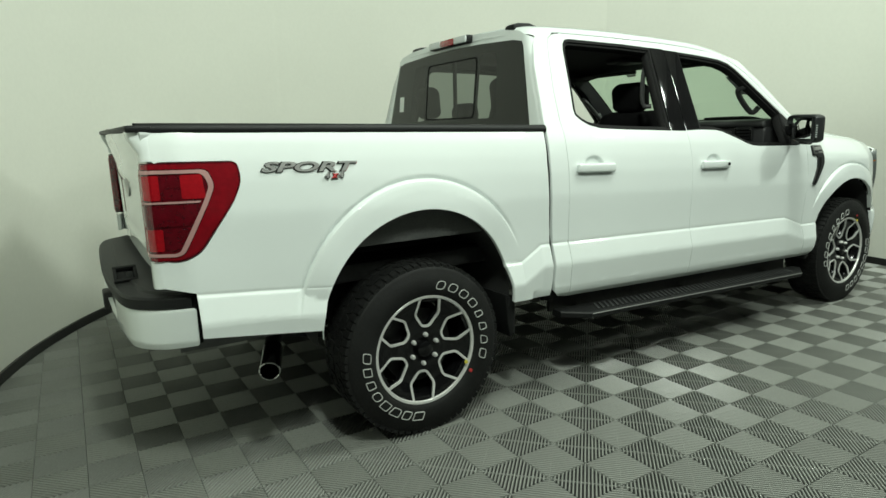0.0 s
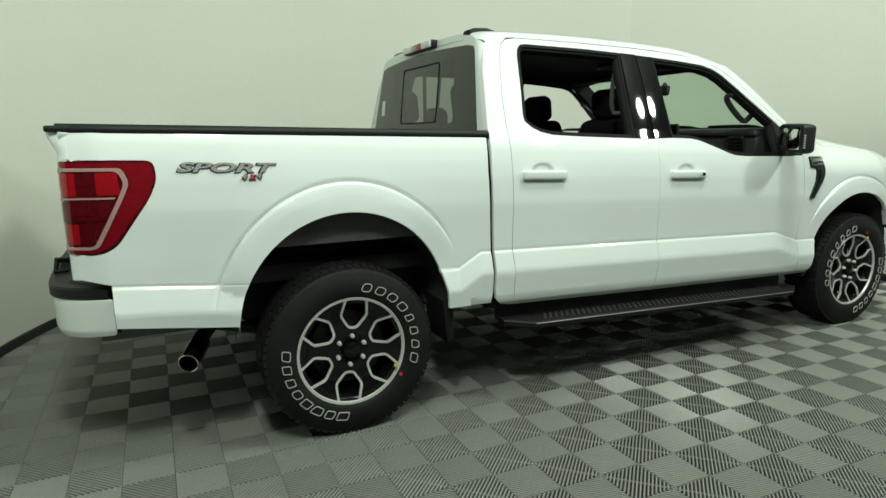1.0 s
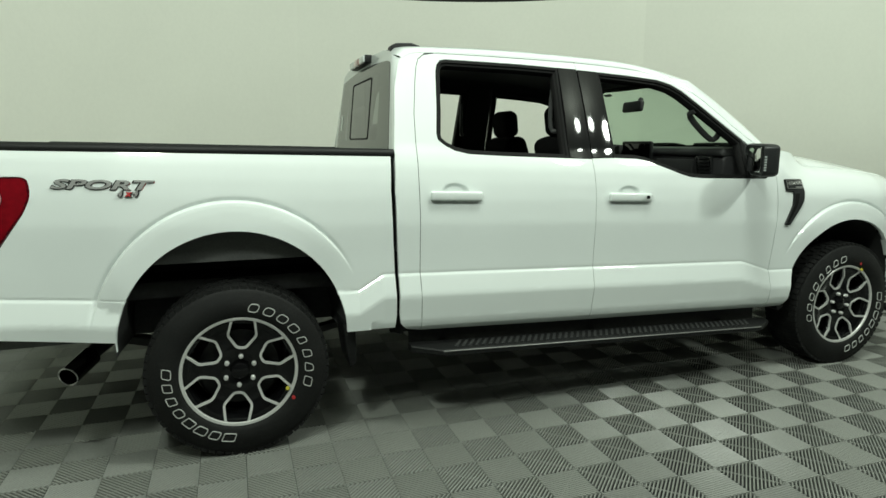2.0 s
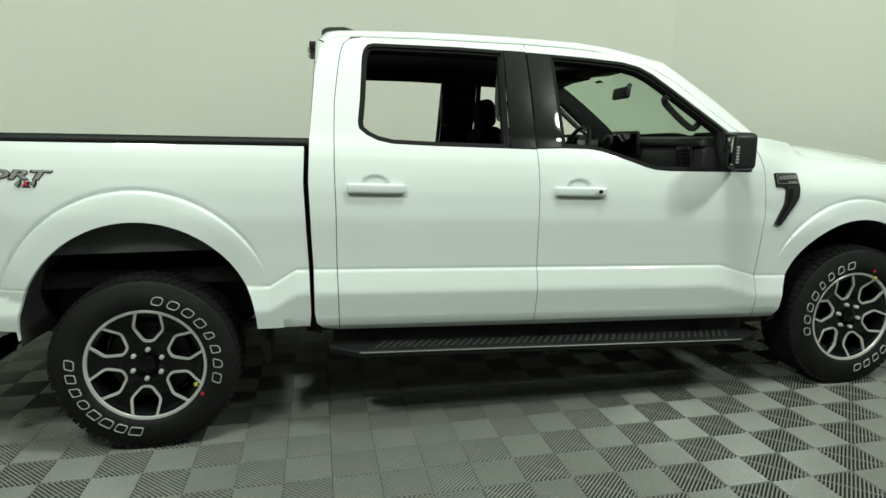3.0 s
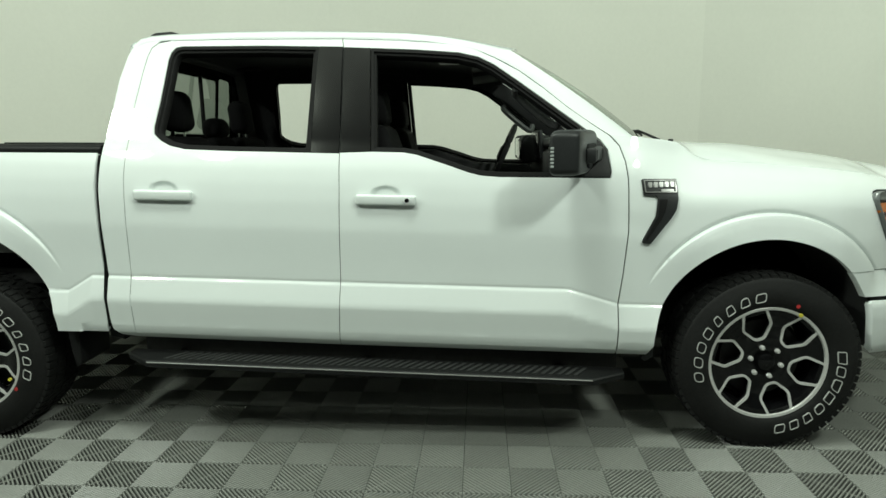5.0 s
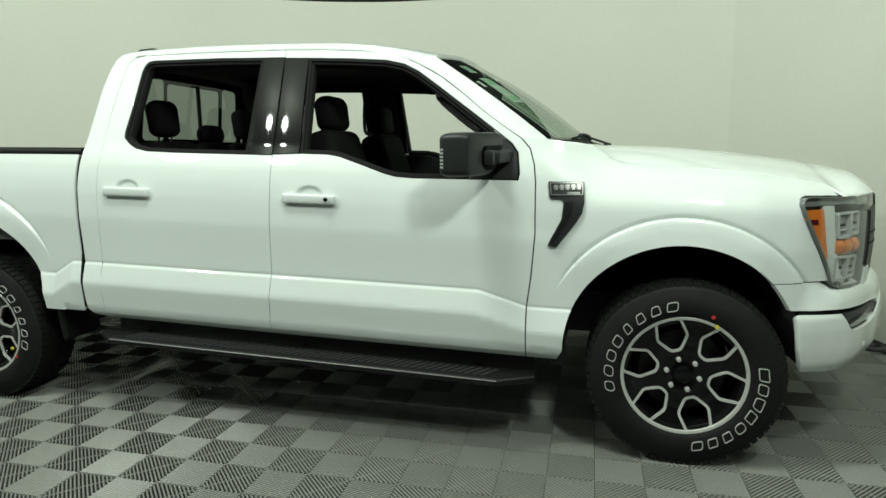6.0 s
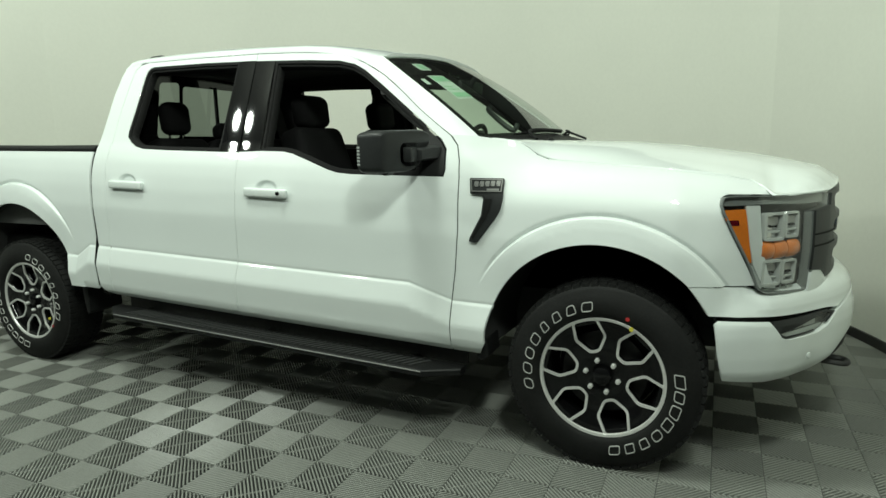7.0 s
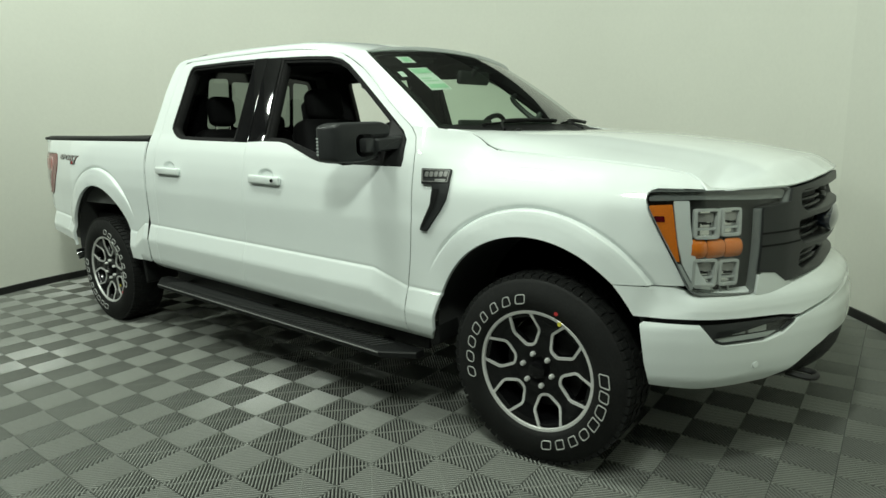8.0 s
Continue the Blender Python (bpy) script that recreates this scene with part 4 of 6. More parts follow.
class Plan:
    """A curve in plan, from the middle outwards, by its run."""

    def __init__(self, points):
        pts = smooth_line(points, 10)
        self.p = np.array(pts)
        self.u = np.concatenate([[0], np.cumsum(np.hypot(*np.diff(self.p, axis=0).T))])

    def at(self, u):
        a = abs(u)
        x, y = np.interp(a, self.u, self.p[:, 0]), np.interp(a, self.u, self.p[:, 1])
        x1, y1 = np.interp(a + 0.01, self.u, self.p[:, 0]), np.interp(a + 0.01, self.u, self.p[:, 1])
        x0, y0 = np.interp(a - 0.01, self.u, self.p[:, 0]), np.interp(a - 0.01, self.u, self.p[:, 1])
        t = Vector((x1 - x0, y1 - y0)).normalized()
        s = -1 if u >= 0 else 1
        return float(x), float(y) * s, t, s

    def of_y(self, y):
        return float(np.interp(y, self.p[:, 1], self.u))

    def of_x(self, x):
        k = 1 if self.p[-1, 0] > self.p[0, 0] else -1
        return float(np.interp(k * x, k * self.p[:, 0], self.u))

    def surface(self, lean, sign=1):
        """lean(z): how far the surface stands out at height z. sign: 1 for the front, -1 for the rear."""
        def fn(u, v):
            x, y, t, s = self.at(u)
            d = lean(v)
            nx, ny = (t.y, -t.x)
            if nx * sign < 0:
                nx, ny = -nx, -ny
            return (x + nx * d, y + ny * d * s, v)
        return fn


REAR = Plan([(-1.196, 0.0), (-1.192, 0.25), (-1.182, 0.50), (-1.166, 0.68), (-1.140, 0.765), (-1.085, 0.826), (-1.01, 0.868), (-0.940, 0.890)])
rear_at = REAR.surface(Profile([(0.55, -0.03), (0.585, -0.010), (0.61, 0.0), (0.735, 0.004), (0.752, -0.004), (0.79, -0.02)], 0.02), -1)
U = REAR.u[-1]
bumper = skin("rear_bumper", rounded([(-U, 0.592), (-U, 0.742), (-0.60, 0.750), (-0.52, 0.748), (-0.47, 0.635), (0.47, 0.635), (0.52, 0.748), (0.60, 0.750), (U, 0.742), (U, 0.592), (0.9, 0.585), (-0.9, 0.585)], 0.012),
              rear_at, WHITE, truck, (-1, 0, 0), 0.04, 0.02, 0.03, label="white rear bumper with a black step pad")
pad_rows = []
for u in np.linspace(-U + 0.004, U - 0.004, 50):
    x, y, t, s = REAR.at(float(u))
    k = 0.10 * sm(0.35, 0.2, abs(u))
    inner = Vector((max(x + 0.17 * sm(-0.95, -1.08, x) + 0.012, x), y * 0.985 - math.copysign(0.04, y) * sm(-1.0, -0.94, x), 0))
    row = [(x - 0.004, y, 0.742), (x - 0.010, y * 1.004, 0.748), (x - 0.010, y * 1.004, 0.782), (x - 0.002, y, 0.790), (x + 0.3 * (inner.x - x), y + 0.3 * (inner.y - y), 0.792), (x + 0.36 * (inner.x - x), y + 0.36 * (inner.y - y), 0.800), (inner.x, inner.y, 0.806), (inner.x, inner.y, 0.74)]
    pad_rows.append(row)
loft("step_pad", pad_rows, BLACK, bumper, "black plastic step pad", smooth_angle=22)
bm = bmesh.new()
add_box(bm, (-1.178, -0.50, 0.60), (-1.10, 0.50, 0.755), 0.01)
part("bumper_step", bm, BLACK, bumper)
bm = bmesh.new()
add_box(bm, (-1.215, -0.055, 0.575), (-1.12, 0.055, 0.66), 0.008)
part("tow_hitch", bm, DARKMETAL, bumper)
plug_at = pose(-1.135, -0.46, 0.815, -58, 0, 0)
bm = bmesh.new()
for lo, hi in (((-0.045, -0.045, -0.01), (0.045, -0.032, 0.012)), ((-0.045, 0.032, -0.01), (0.045, 0.045, 0.012)), ((-0.045, -0.032, -0.01), (-0.032, 0.032, 0.012)), ((0.032, -0.032, -0.01), (0.045, 0.032, 0.012))):
    add_box(bm, lo, hi, 0.003, plug_at @ pose(0, 0, 0, 90))
socket = part("plug_socket", bm, BLACK, bumper, "black square trailer plug socket")
bm = bmesh.new()
add_box(bm, (-0.032, -0.032, -0.008), (0.032, 0.032, 0.002), 0.003, plug_at @ pose(0, 0, 0, 90))
part("socket_cover", bm, GLOSSBLACK, socket)
skin("bumper_gap_filler", [(U - 0.002, 0.600), (U - 0.002, 0.80), (U + 0.016, 0.80), (U + 0.016, 0.600)], lambda u, v: (-0.940 + (u - U), -0.878 - 0.4 * max(0, U - u), v), SEAL, bumper, OUT, 0.05, 0.1, 0.02)

# ---- nose: headlights, grille, bumper ----
NOSE = Plan([(4.565, 0.0), (4.560, 0.20), (4.535, 0.36), (4.490, 0.525), (4.458, 0.60), (4.405, 0.690), (4.345, 0.770), (4.276, 0.838), (4.190, 0.890), (4.098, 0.927), (3.98, 0.955)])
nose_at = NOSE.surface(Profile([(0.70, 0.0), (0.80, 0.006), (0.92, 0.012), (1.05, 0.008), (1.14, 0.0), (1.2, -0.01)], 0.08))
BUMP = Plan([(4.675, 0.0), (4.668, 0.18), (4.635, 0.36), (4.560, 0.53), (4.480, 0.650), (4.400, 0.765), (4.310, 0.862), (4.200, 0.925), (4.108, 0.957), (4.05, 0.968), (3.99, 0.974), (3.95, 0.976)])
BUMP_LOW = Profile([(0.36, -0.10), (0.42, -0.030), (0.46, -0.008), (0.52, 0.0), (0.60, 0.004), (0.655, 0.0), (0.675, -0.008), (0.70, -0.012), (0.90, -0.012)], 0.03)
BUMP_ROLL = Profile([(0.66, 0.0), (0.71, 0.0), (0.745, -0.010), (0.765, -0.030), (0.780, -0.060), (0.80, -0.095), (0.86, -0.12)], 0.02)
BUMP_SIDE = Profile([(0.66, 0.0), (0.70, -0.006), (0.74, -0.020), (0.80, -0.034), (0.86, -0.045)], 0.02)


def bump_at(u, v):
    a = sm(BUMP.of_x(4.31), BUMP.of_x(4.20), abs(u))
    side_fade = 1 - 0.85 * sm(BUMP.of_x(4.17), BUMP.of_x(4.06), abs(u))
    lean = BUMP_LOW(v) + BUMP_ROLL(v) * (1 - a) + BUMP_SIDE(v) * a * side_fade
    return BUMP.surface(lambda z: lean)(u, v)


def bump_top_at(u, v):
    """The upper bumper panel: the bumper's bow in front, running flush into the fender at the side."""
    p = Vector(bump_at(u, v))
    x, _, _, s = BUMP.at(u)
    k = sm(4.18, 4.05, x)
    if k <= 0:
        return p
    return p.lerp(Vector((x, s * half_width(x, zb(x, v)), v)), k)


ny, nx, by, bx = NOSE.of_y, NOSE.of_x, BUMP.of_y, BUMP.of_x
AHEAD = (1, 0, 0)


def both_ways(half):
    """An outline that is the same on both sides, from its half."""
    return half + [(-u, v) for u, v in half[::-1] if abs(u) > 1e-6]


upper_half = [(0.0, 0.735), (by(0.30), 0.712), (by(0.45), 0.686), (by(0.53), 0.668), (by(0.60), 0.676), (bx(4.30), 0.686), (bx(4.20), 0.687), (bx(4.080), 0.690), (bx(4.062), 0.720), (bx(4.036), 0.760), (bx(4.008), 0.797), (bx(4.10), 0.797),
              (bx(4.226), 0.797), (bx(4.262), 0.782), (bx(4.30), 0.785), (by(0.735), 0.786), (by(0.60), 0.788), (by(0.50), 0.790), (by(0.30), 0.795), (0.0, 0.80)]
skin("bumper_top", both_ways(upper_half), bump_top_at, WHITE, truck, lambda p: (p.x - 3.2, 2 * p.y, 0), 0.03, 0.02, 0.03, label="white upper front bumper panel")
for s in (1, -1):
    fang = [(s * ny(0.672), 0.755), (s * ny(0.668), 0.826), (s * ny(0.655), 0.838), (s * ny(0.60), 0.834), (s * ny(0.55), 0.800), (s * ny(0.48), 0.772), (s * ny(0.48), 0.755)]
    skin("bumper_tooth", rounded(fang, 0.006), nose_at, WHITE, truck, AHEAD, 0.03, 0.02, 0.03, (), 0.010, "white tooth of the bumper beside the grille")
lower_half = [(0.0, 0.560), (by(0.35), 0.555), (by(0.45), 0.520), (by(0.56), 0.455), (by(0.64), 0.425), (bx(4.30), 0.418), (bx(4.145), 0.432), (bx(4.125), 0.52), (bx(4.106), 0.664), (bx(4.118), 0.674),
              (bx(4.292), 0.668), (bx(4.312), 0.640), (bx(4.336), 0.600), (bx(4.36), 0.588), (by(0.66), 0.586), (by(0.60), 0.606), (by(0.535), 0.655), (by(0.45), 0.672), (by(0.30), 0.695), (0.0, 0.716)]
front_bumper = skin("front_bumper", both_ways(lower_half), bump_at, WHITE, truck, AHEAD, 0.03, 0.02, 0.035, label="white lower front bumper with fog lamps")
for s in (1, -1):
    fog_shape = rounded([(s * bx(4.296), 0.668), (s * by(0.60), 0.668), (s * by(0.545), 0.654), (s * by(0.605), 0.604), (s * by(0.662), 0.588), (s * bx(4.358), 0.590), (s * bx(4.334), 0.604)], 0.008)
    fog = skin("fog_lamp", fog_shape, bump_at, LAMPBACK, front_bumper, AHEAD, 0.03, 0.03, 0.03, (), -0.024, "clear fog lamp in a dark pocket")
    skin("fog_surround", fog_shape, bump_at, GREYPLASTIC, fog, AHEAD, 0.03, 0.03, 0.016, [inset(fog_shape, 0.009)], -0.006)
    for a, b in ((0.810, 0.735), (0.725, 0.655)):
        skin("fog_reflector", rounded([(s * by(a), 0.652), (s * by(b), 0.652), (s * by(b), 0.622), (s * by(a), 0.622)], 0.006), bump_at, LAMPCELL, fog, AHEAD, 0.03, 0.03, 0.01, (), -0.016)
    skin("fog_lower_strip", rounded([(s * bx(4.336), 0.616), (s * by(0.620), 0.616), (s * by(0.655), 0.599), (s * bx(4.352), 0.599)], 0.004), bump_at, LAMPGREY, fog, AHEAD, 0.03, 0.03, 0.006, (), -0.013)
    cover = skin("fog_lens", inset(fog_shape, 0.008), bump_at, LENS, fog, AHEAD, 0.04, 0.04, 0.0, (), -0.009, "clear fog lamp lens")
    cover.visible_shadow = False
    bm = bmesh.new()
    x, y, t, sg = BUMP.at(s * by(0.70))
    add_lathe(bm, [(0.0, -0.004), (0.011, -0.004), (0.013, -0.001), (0.016, -0.001), (0.017, 0.006)], 20)
    ob = part("parking_sensor", bm, WHITE, front_bumper)
    ob.matrix_basis = Matrix.Translation(bump_at(s * by(0.70), 0.50)) @ pose(0, 0, 0, 0, 0, s * 52)
intake_half = [(0.0, 0.40), (by(0.40), 0.40), (by(0.60), 0.41), (by(0.72), 0.44), (by(0.56), 0.50), (by(0.40), 0.60), (0.0, 0.60)]
skin("lower_intake", both_ways(intake_half), bump_at, BLACK, front_bumper, AHEAD, 0.04, 0.03, 0.04, (), -0.012, "black lower air intake")
skin("bumper_slot", both_ways([(0.0, 0.69), (by(0.5), 0.64), (bx(4.14), 0.65), (bx(4.14), 0.71), (by(0.5), 0.71), (0.0, 0.76)]), bump_at, SEAL, front_bumper, AHEAD, 0.05, 0.04, 0.02, (), -0.03)
for s in (-1, 1):
    bm = bmesh.new()
    path = [(4.52, s * 0.46 - 0.035, 0.42), (4.60, s * 0.46 - 0.035, 0.415), (4.62, s * 0.46, 0.415), (4.60, s * 0.46 + 0.035, 0.415), (4.52, s * 0.46 + 0.035, 0.42)]
    add_tube(bm, smooth_line(path, 4), 0.012, 8)
    part("tow_hook", bm, DARKMETAL, front_bumper, "black tow hook")


def headlight(s):
    at = lambda u, v: nose_at(s * u, v)
    body = [(nx(4.232), 0.806), (nx(4.250), 0.778), (nx(4.275), 0.768), (ny(0.690), 0.760), (ny(0.676), 0.764), (ny(0.670), 1.065), (ny(0.55), 1.078), (ny(0.532), 1.130), (ny(0.56), 1.136), (nx(4.281), 1.139), (nx(4.13), 1.1405),
            (nx(4.108), 1.135), (nx(4.101), 1.108), (nx(4.112), 1.075), (nx(4.154), 0.985), (nx(4.204), 0.880)]
    lamp = skin("headlight", body, at, LAMPBACK, truck, (0.8, -s * 0.5, 0), 0.03, 0.03, 0.03, (), -0.034, "clear headlight with amber markers and grey light guide")
    rim = rounded(body, 0.008, 2)
    skin("lamp_rim", rim, at, SMOKEGUIDE, lamp, (0.8, -s * 0.5, 0), 0.04, 0.04, 0.034, [inset(rim, 0.0035)], 0.004)
    lens = skin("lens", inset(rim, 0.003), at, LENS, lamp, (0.8, -s * 0.5, 0), 0.05, 0.05, 0.0, (), 0.004, "clear plastic lens")
    lens.visible_shadow = False
    out = (0.8, -s * 0.5, 0)
    skin("side_marker", rounded([(nx(4.112), 1.088), (nx(4.183), 1.092), (nx(4.190), 1.04), (nx(4.200), 0.96), (nx(4.211), 0.890), (nx(4.199), 0.893), (nx(4.118), 1.062)], 0.006), at, AMBER, lamp, out, 0.03, 0.03, 0.02, (), -0.001, "amber side marker")
    skin("marker_bulb", rounded([(nx(4.128), 1.052), (nx(4.160), 1.052), (nx(4.163), 1.032), (nx(4.133), 1.032)], 0.003), at, DEEPRED, lamp, out, 0.05, 0.05, 0.005, (), 0.001)
    skin("marker_foot", rounded([(nx(4.206), 0.882), (nx(4.216), 0.880), (nx(4.256), 0.795), (nx(4.250), 0.784)], 0.003), at, LAMPGREY, lamp, out, 0.03, 0.03, 0.01, (), -0.004)
    guide = [(nx(4.188), 1.104), (nx(4.196), 1.03), (nx(4.206), 0.95), (nx(4.222), 0.875), (nx(4.262), 0.792), (nx(4.308), 0.786), (nx(4.272), 0.85), (nx(4.250), 0.93), (nx(4.238), 1.03), (nx(4.234), 1.104)]
    skin("light_guide", rounded(guide, 0.006, 2), at, GUIDE, lamp, out, 0.02, 0.02, 0.02, (), -0.006, "frosted white running-light guide")
    strip = [(nx(4.114), 1.128), (nx(4.130), 1.136), (ny(0.566), 1.129), (ny(0.545), 1.120), (ny(0.560), 1.096), (ny(0.66), 1.098), (nx(4.262), 1.108), (nx(4.112), 1.104)]
    skin("top_strip", rounded(strip, 0.006, 2), at, SMOKEGUIDE, lamp, out, 0.02, 0.02, 0.02, (), -0.010, "smoky grey upper light strip")
    for row, (z0, z1) in enumerate(((0.976, 1.076), (0.797, 0.892))):
        for k, (x0, x1) in enumerate(((4.250, 4.318), (4.326, 4.376))):
            cut = 0.006 * (1 - k)
            lo, hi = (z0 - cut, z1) if row == 0 else (z0, z1 + cut)
            cell = rounded([(nx(x0), lo), (nx(x1), lo), (nx(x1), hi), (nx(x0), hi)], 0.014)
            block = skin("lamp_cell", cell, at, LAMPCELL, lamp, out, 0.02, 0.02, 0.032, [inset(cell, 0.0095)], -0.003 - 0.006 * k, "pale square lamp cell")
            hollow = inset(cell, 0.008)
            skin("cell_reflector", hollow, at, CHROME, block, out, 0.02, 0.02, 0.0, (), -0.030)
            mid, wide = (lo + hi) / 2, (nx(x1) + nx(x0)) / 2
            for z in (lo + (hi - lo) * 0.32, ):
                skin("cell_shelf", [(nx(x0) - 0.010, z - 0.004), (nx(x1) + 0.010, z - 0.004), (nx(x1) + 0.010, z + 0.004), (nx(x0) - 0.010, z + 0.004)], at, LAMPCELL, block, out, 0.03, 0.03, 0.012, (), -0.014)
            skin("cell_bar", [(wide - 0.016, mid - 0.003), (wide + 0.016, mid - 0.003), (wide + 0.016, mid + 0.003), (wide - 0.016, mid + 0.003)], at, SEAL, block, out, 0.03, 0.03, 0.008, (), -0.012)
            lens_poly = rounded([(nx(x0) - 0.015, mid + 0.006), (nx(x1) + 0.015, mid + 0.006), (nx(x1) + 0.015, hi - 0.017), (nx(x0) - 0.015, hi - 0.017)], 0.006)
            skin("cell_lens", lens_poly, at, SATIN, block, out, 0.02, 0.02, 0.01, (), -0.018)
    outward = Vector(out).normalized()
    for k, (x0, x1) in enumerate(((4.246, 4.288), (4.290, 4.334), (4.336, 4.378))):
        ua, ub = nx(x0), nx(x1)

        def lobe(u, v):
            q = max(0.0, 1 - ((v - 0.934) / 0.037) ** 2)
            w = max(0.0, 1 - ((2 * u - ua - ub) / (ub - ua)) ** 2)
            return Vector(at(u, v)) + outward * (0.028 * q ** 0.5 + 0.004 * w - 0.031)
        skin("turn_signal", rounded([(ua, 0.900), (ub, 0.900), (ub, 0.968), (ua, 0.968)], 0.014), lobe, AMBER, lamp, out, 0.006, 0.006, 0.004, (), 0.0, "amber turn signal lobe")
    for k in range(3):
        u0 = nx(4.315 + 0.022 * k)
        skin("lamp_fin", [(u0, 0.772), (u0 - 0.010, 0.772), (u0 - 0.002, 0.792), (u0 + 0.002, 0.792)], at, LAMPGREY, lamp, out, 0.03, 0.03, 0.004, (), -0.022)
    return lamp


headlight(1)
headlight(-1)

# grille
grille_half = [(0.0, 0.80), (ny(0.45), 0.79), (ny(0.54), 0.79), (ny(0.60), 0.83), (ny(0.672), 0.84), (ny(0.668), 1.07), (ny(0.545), 1.082), (ny(0.528), 1.128), (ny(0.42), 1.134), (ny(0.30), 1.144), (ny(0.15), 1.154), (0.0, 1.156)]
holes = []
HOLES = ((0.0, 0.47, 1.032, 1.118), (0.0, 0.48, 0.914, 1.014), (0.0, 0.46, 0.808, 0.896))
for y0, y1, z0, z1 in HOLES:
    k = (z1 - z0) * 0.35
    holes.append(rounded([(-ny(y1), z0 + k), (-ny(y1) , z1 - 0.01), (-ny(y1 - 0.03), z1), (ny(y1 - 0.03), z1), (ny(y1), z1 - 0.01), (ny(y1), z0 + k), (ny(y1 - 0.05), z0), (-ny(y1 - 0.05), z0)], 0.01))
grille = skin("grille", both_ways(grille_half), nose_at, GREYPLASTIC, truck, AHEAD, 0.04, 0.03, 0.05, holes, 0.012, "dark grey grille with mesh openings")
skin("grille_backing", both_ways(inset(grille_half, 0.0)), nose_at, SEAL, grille, AHEAD, 0.06, 0.05, 0.0, (), -0.07)
for y0, y1, z0, z1 in HOLES:
    for k in range(3):
        z = z0 + (z1 - z0) * (k + 0.5) / 3
        for s in (-1, 1):
            for j in range(5):
                a = 0.09 + (y1 - 0.14) * j / 5 + 0.02 * (k % 2)
                bar = [(s * ny(a), z - 0.0035), (s * ny(a + 0.062), z - 0.0035), (s * ny(a + 0.062), z + 0.0035), (s * ny(a), z + 0.0035)]
                skin("mesh_bar", bar, nose_at, GREYPLASTIC, grille, AHEAD, 0.06, 0.05, 0.02, (), -0.028)
for s in (-1, 1):
    for z in (0.930, 0.975):
        # Black strip on the face, standing for a groove's shade.
        skin("grille_groove", [(s * ny(0.672), z), (s * ny(0.47), z), (s * ny(0.47), z + 0.007), (s * ny(0.672), z + 0.007)], nose_at, SEAL, grille, AHEAD, 0.06, 0.05, 0.002, (), 0.015)
ring = [(0.135 * math.cos(k * math.tau / 40), 0.056 * math.sin(k * math.tau / 40)) for k in range(40)]
skin("grille_emblem", ring, lambda u, v: (4.588 + 0.020 * (1 - (u / 0.135) ** 2) * (1 - (v / 0.056) ** 2), u, 0.965 + v), EMBLEM, grille, AHEAD, 0.02, 0.012, 0.05, (), 0.0, "plain oval emblem")

# ---- wheels ----
TYRE_R, HUB_Z, TYRE_OUT = 0.401, 0.395, -0.985


# plain raised blocks: width, narrowing of the outer end, roundness
MARKS = {"upper": ((0.046, 0.0, 0.018), (0.048, 0.0, 0.020), (0.048, 0.0, 0.020), (0.046, 0.0, 0.014), (0.036, 0.004, 0.010), (0.042, 0.005, 0.010), (0.046, 0.007, 0.012), (0.046, 0.0, 0.012)),
         "lower": ((0.054, 0.002, 0.008), (0.046, 0.0, 0.012), (0.046, 0.007, 0.012), (0.048, 0.0, 0.008), (0.046, 0.0, 0.018), (0.036, 0.003, 0.008), (0.040, 0.0, 0.008), (0.046, 0.0, 0.012))}



def add_letter(bm, a, r0, r1, width, pinch, soft, slant, y):
    """A raised hollow block, as plain lettering, at angle a of a sidewall."""
    c, s = math.cos(a), math.sin(a)

    def at(u, r):
        u += slant * (r - r0)
        return Vector((c * r - s * u, y + 0.020 * ((r - 0.30) / 0.1) ** 2, s * r + c * u))
    w = width / 2
    outer = rounded([(-w, r0), (w, r0), (w - pinch, r1), (-w + pinch, r1)], soft, 4)
    n = len(outer)
    hole = inset(outer, 0.0036)
    lo = [bm.verts.new(at(u, r) + Vector((0, 0.002, 0))) for u, r in outer]
    top = [bm.verts.new(at(u, r) + Vector((0, -0.0022, 0))) for u, r in outer]
    mid = [bm.verts.new(at(u, r) + Vector((0, -0.0022, 0))) for u, r in hole]
    low = [bm.verts.new(at(u, r) + Vector((0, 0.002, 0))) for u, r in hole]
    for i in range(n):
        j = (i + 1) % n
        bm.faces.new((lo[i], lo[j], top[j], top[i]))
        bm.faces.new((top[i], top[j], mid[j], mid[i]))
        bm.faces.new((mid[i], mid[j], low[j], low[i]))


